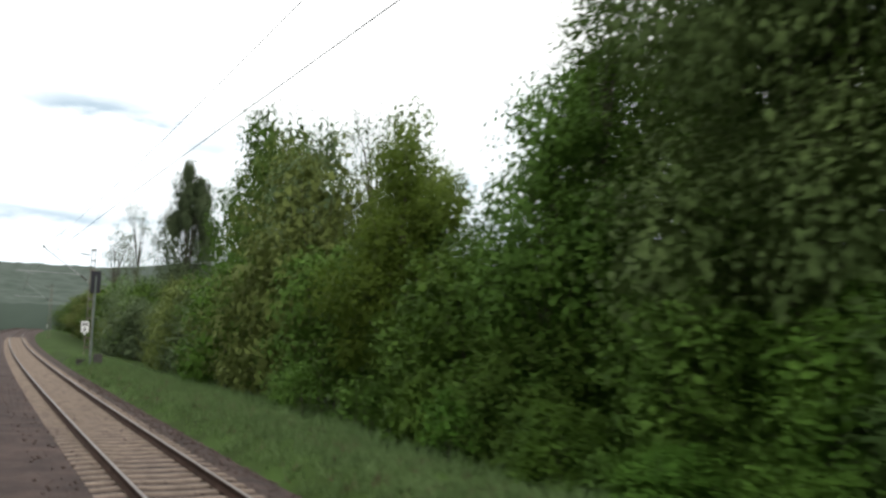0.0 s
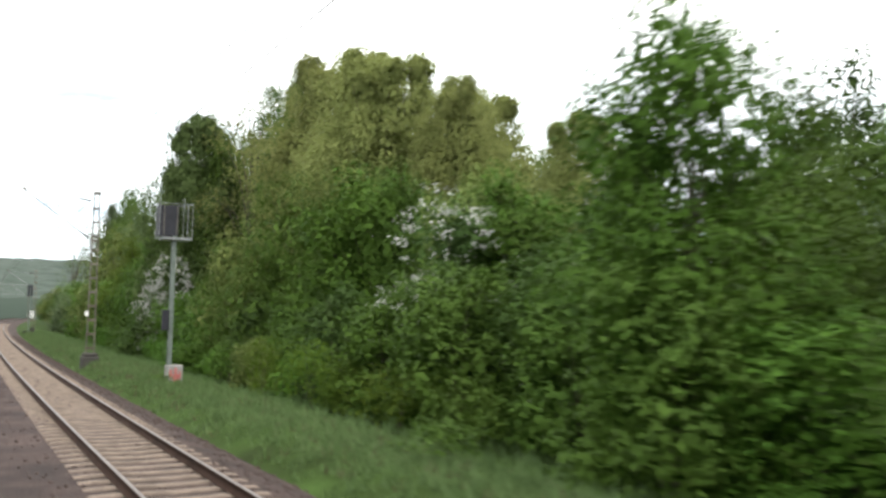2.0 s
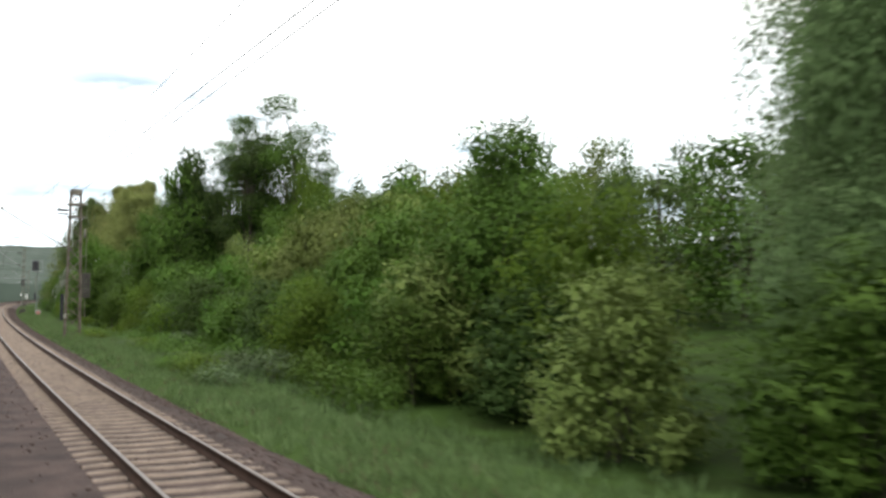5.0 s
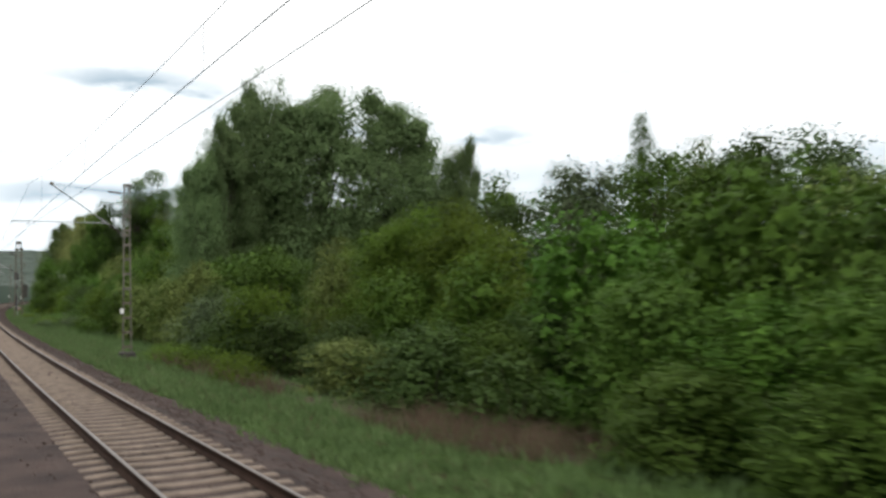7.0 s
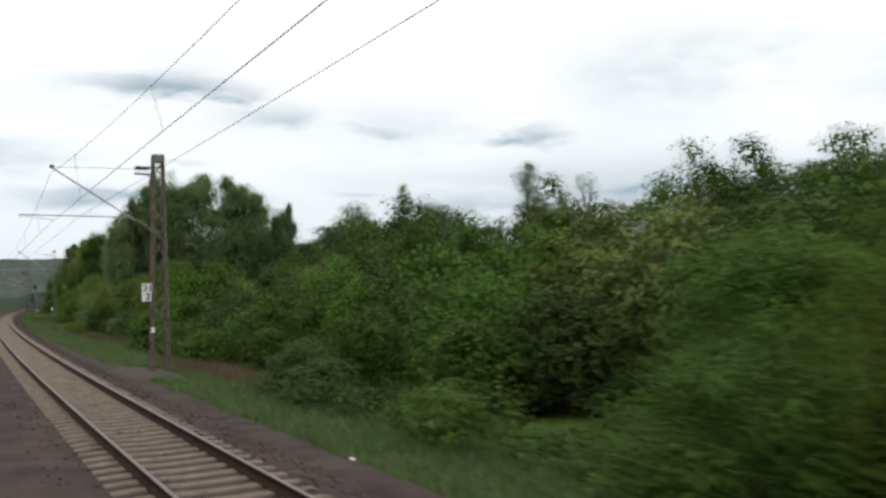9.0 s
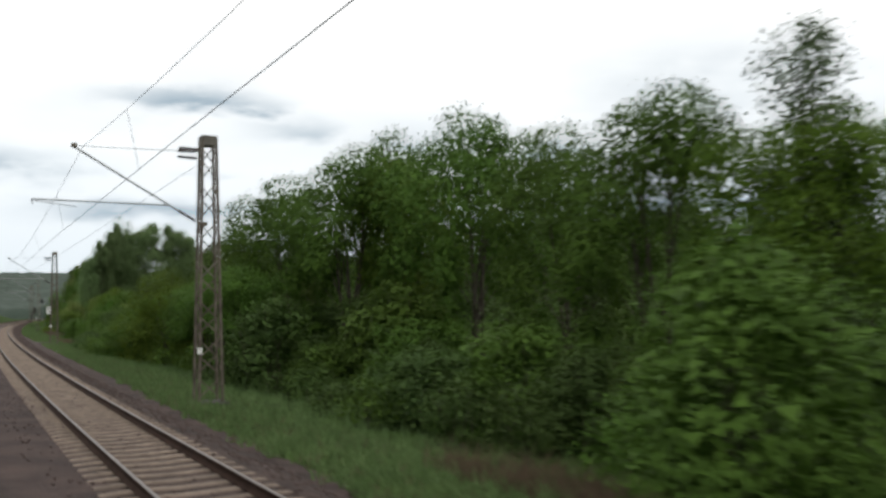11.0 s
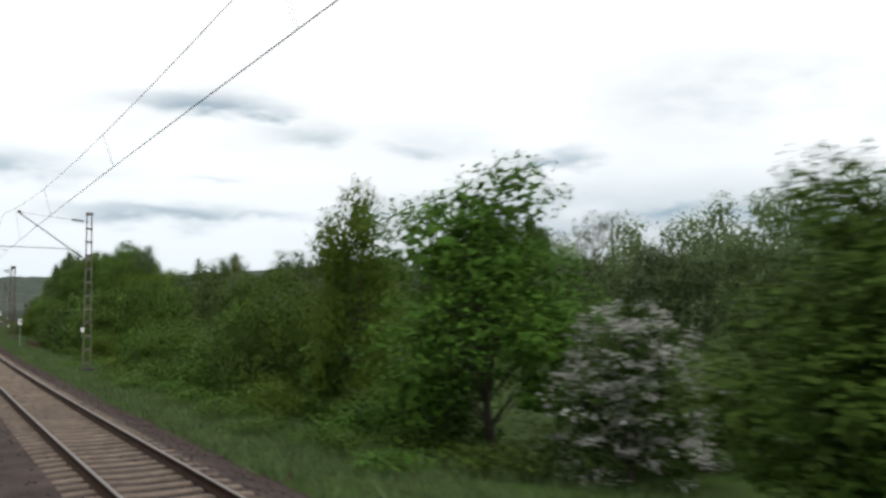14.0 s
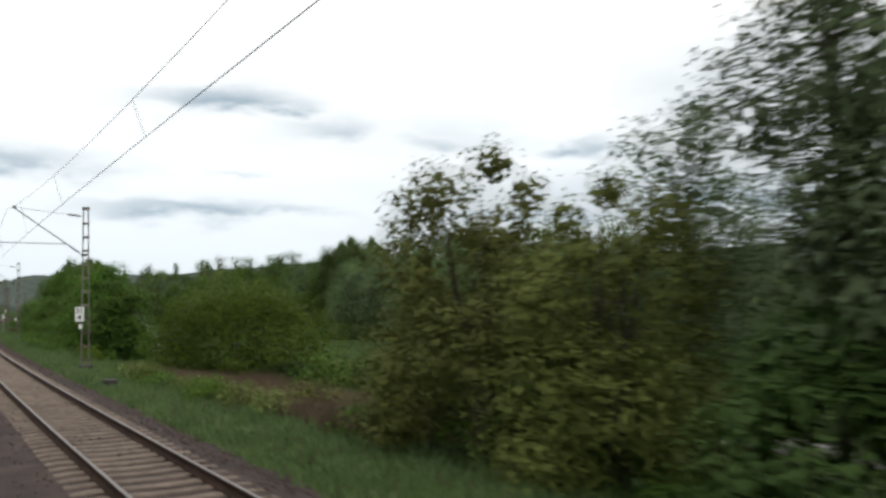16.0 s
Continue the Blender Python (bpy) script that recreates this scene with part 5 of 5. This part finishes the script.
# -- far woods on the ridges
def far_canopy(s0, s1, n0, n1, cell, tall):
    """The closed roof of a far wood: crown beside crown, seen only from hundreds of metres."""
    ss, ns = np.arange(s0, s1, cell), np.arange(n0, n1, cell)
    verts, faces, k = [], [], len(ns)
    for s in ss:
        for n in ns:
            crown = 1 - min(1.0, noise.voronoi((s / 11.0, n / 11.0, 0.0))[0][0]) ** 2
            z = tall * (0.55 + 0.45 * crown) + 1.6 * noise.noise((s * 0.04, n * 0.04, 2.0))
            verts.append(on_line(s, n, ground(s, n) + (z if n0 < n < ns[-1] and s0 < s < ss[-1] else -0.5)))
    for i in range(len(ss) - 1):
        for j in range(k - 1):
            if not (ss[i + 1] > 190 and ns[j] < 260):
                faces.append((i * k + j, (i + 1) * k + j, (i + 1) * k + j + 1, i * k + j + 1))
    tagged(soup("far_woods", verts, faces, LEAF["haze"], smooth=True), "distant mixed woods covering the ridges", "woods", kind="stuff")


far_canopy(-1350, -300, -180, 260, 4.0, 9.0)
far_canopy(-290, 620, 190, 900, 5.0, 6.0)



# ---- grass, stones and other stuff ----
def blades(name, label, colour, count, s_span, n_span, h0, h1, width, r, where=None):
    ss, ns = r.uniform(*s_span, count), r.uniform(*n_span, count)
    base, hs = [], []
    for s, n in zip(ss, ns):
        if where and not where(s, n):
            continue
        base.append(on_line(s, n, ground(s, n) - 0.02))
    base = np.array(base)
    k = len(base)
    per = 5
    foot = np.repeat(base, per, axis=0) + np.concatenate([r.normal(0, 0.07, (k * per, 2)), np.zeros((k * per, 1))], 1)
    h = r.uniform(h0, h1, k * per)
    a = r.uniform(0, 6.283, k * per)
    lean = r.normal(0, 0.35, (k * per, 2))
    w = width * r.uniform(0.6, 1.4, k * per)
    dx = np.stack([np.cos(a) * w, np.sin(a) * w, 0 * w], 1)
    tip = foot + np.stack([lean[:, 0] * h, lean[:, 1] * h, h], 1)
    v = np.stack([foot - dx, foot + dx, tip], 1).reshape(-1, 3)
    f = np.arange(3 * k * per).reshape(-1, 3)
    tagged(soup(name, v, f, LEAF[colour]), label, name.replace("_", " "), kind="stuff")


def reedy(s, n):
    return noise.noise((s * 0.09, n * 0.2, 3.0)) > -0.1


rg = np.random.default_rng(5)
def past_cess(s, n):
    if 238 < s < 246 and n < 8.7:
        return False
    return n > 5.95 - 0.25 * step(330, 360, s) + 0.6 * step(196, 250, s) * (1 - step(290, 330, s)) + 0.35 * noise.noise((s * 0.5, 0.0, 4.0))


blades("verge_grass", "long fresh grass on the verge beside the ballast", "grass", 44000, (-75, 505), (5.5, 9.6), 0.10, 0.32, 0.022, rg, past_cess)
blades("verge_grass", "long fresh grass down the bank below the verge", "grass", 10000, (-60, 505), (9.0, 14.0), 0.2, 0.5, 0.02, rg)
blades("meadow_grass", "green meadow grass beyond the hedge", "meadow", 15000, (290, 470), (13, 84), 0.06, 0.2, 0.02, rg)
blades("dry_grass", "withered pale grass among the verge grass", "dry", 4200, (-60, 505), (5.7, 9.5), 0.08, 0.3, 0.012, rg, past_cess)
blades("dry_stalks", "brown dry stalks below the verge", "dry", 2600, (172, 205), (9.2, 15), 0.3, 0.9, 0.012, rg, reedy)
blades("dry_stalks", "brown dry stalks below the verge", "dry", 2200, (224, 250), (9.0, 13), 0.25, 0.7, 0.012, rg, reedy)
blades("dry_stalks", "brown dry reeds in the damp hollow", "dry", 6500, (452, 482), (9.6, 15.5), 0.4, 0.9, 0.014, rg)
blades("dry_stalks", "brown dry stalks at the edge of the hedge", "dry", 900, (325, 342), (8.6, 11), 0.3, 0.8, 0.012, rg, reedy)


def dandelions():
    r = np.random.default_rng(9)
    pts = []
    for _ in range(1500):
        s, n = r.uniform(290, 440), r.uniform(16, 60)
        if noise.noise((s * 0.06, n * 0.1, 1.0)) > 0.12:
            pts.append(on_line(s, n, ground(s, n) + r.uniform(0.28, 0.42)))
    pts = np.array(pts)
    v, f = leaf_quads(pts, np.tile(np.array([[0, 0, 2.0]]), (len(pts), 1)), 0.11, 0.9, 0, r)
    tagged(soup("meadow_flowers", v, f, LEAF["flower"]), "scattered yellow flowers in the meadow", "flowers", kind="stuff")


dandelions()


def stones():
    r = np.random.default_rng(15)
    count = 26000
    s = r.uniform(-50, 505, count)
    n = np.where(r.random(count) < 0.66, r.uniform(4.1, 6.0, count), r.uniform(1.2, 4.2, count))
    size = r.uniform(0.022, 0.045, count)
    octa = np.array([(1, 0, 0), (0, 1, 0), (-1, 0, 0), (0, -1, 0), (0, 0, 0.8), (0, 0, -0.8)], float)
    tris = np.array([(0, 1, 4), (1, 2, 4), (2, 3, 4), (3, 0, 4), (1, 0, 5), (2, 1, 5), (3, 2, 5), (0, 3, 5)])
    vs = []
    for i in range(count):
        p = np.array(on_line(s[i], n[i], bed(s[i], n[i]) + size[i] * 0.3))
        vs.append(p + octa * size[i] * r.uniform(0.6, 1.4, (6, 1)))
    v = np.concatenate(vs)
    f = (tris[None] + 6 * np.arange(count)[:, None, None]).reshape(-1, 3)
    tagged(soup("ballast_stones", v, f, STONE), "loose brown-grey ballast stones", "stones", kind="stuff")


stones()


# ---- sleepers ----
def sleeper_mesh():
    bm = bmesh.new()
    prof = [(-1.25, -0.180), (-0.95, -0.160), (-0.45, -0.160), (-0.2, -0.170), (0.2, -0.170), (0.45, -0.160), (0.95, -0.160), (1.25, -0.180)]
    rows = []
    for y, z in prof:
        rows.append([bm.verts.new(c) for c in ((-0.125, y, -0.34), (-0.095, y, z - 0.025), (-0.068, y, z), (0.068, y, z), (0.095, y, z - 0.025), (0.125, y, -0.34))])
    for a, b in zip(rows, rows[1:]):
        for i in range(5):
            bm.faces.new((a[i], a[i + 1], b[i + 1], b[i]))
    bm.faces.new(rows[0][::-1])
    bm.faces.new(rows[-1])
    bmesh.ops.recalc_face_normals(bm, faces=bm.faces)
    me = bpy.data.meshes.new("sleeper")
    bm.to_mesh(me)
    bm.free()
    me.materials.append(SLEEPER)
    return me


sleeper = sleeper_mesh()
PITCH = 0.615
base = np.array([v.co[:] for v in sleeper.vertices])
polys = [tuple(p.vertices) for p in sleeper.polygons]
for tr, centre in zip(tracks, (NEAR_C, OWN_C)):
    rest_v, rest_f = [], []
    s = -150.0
    while s < 530:
        if centre == NEAR_C and 330 <= s < 512:
            ob = new("sleeper", sleeper)
            ob.parent = tr
            ob.matrix_basis = on_track(s, centre)
        else:
            m = np.array(on_track(s, centre))
            k = sum(len(x) for x in rest_v)
            rest_v.append(base @ m[:3, :3].T + m[:3, 3])
            rest_f += [tuple(i + k for i in p) for p in polys]
        s += PITCH
    me = bpy.data.meshes.new("sleepers")
    me.from_pydata(np.concatenate(rest_v).tolist(), [], rest_f)
    me.materials.append(SLEEPER)
    ob = new("sleepers", me)
    ob.parent = tr
    tagged(ob, "row of weathered concrete sleepers", kind="stuff")
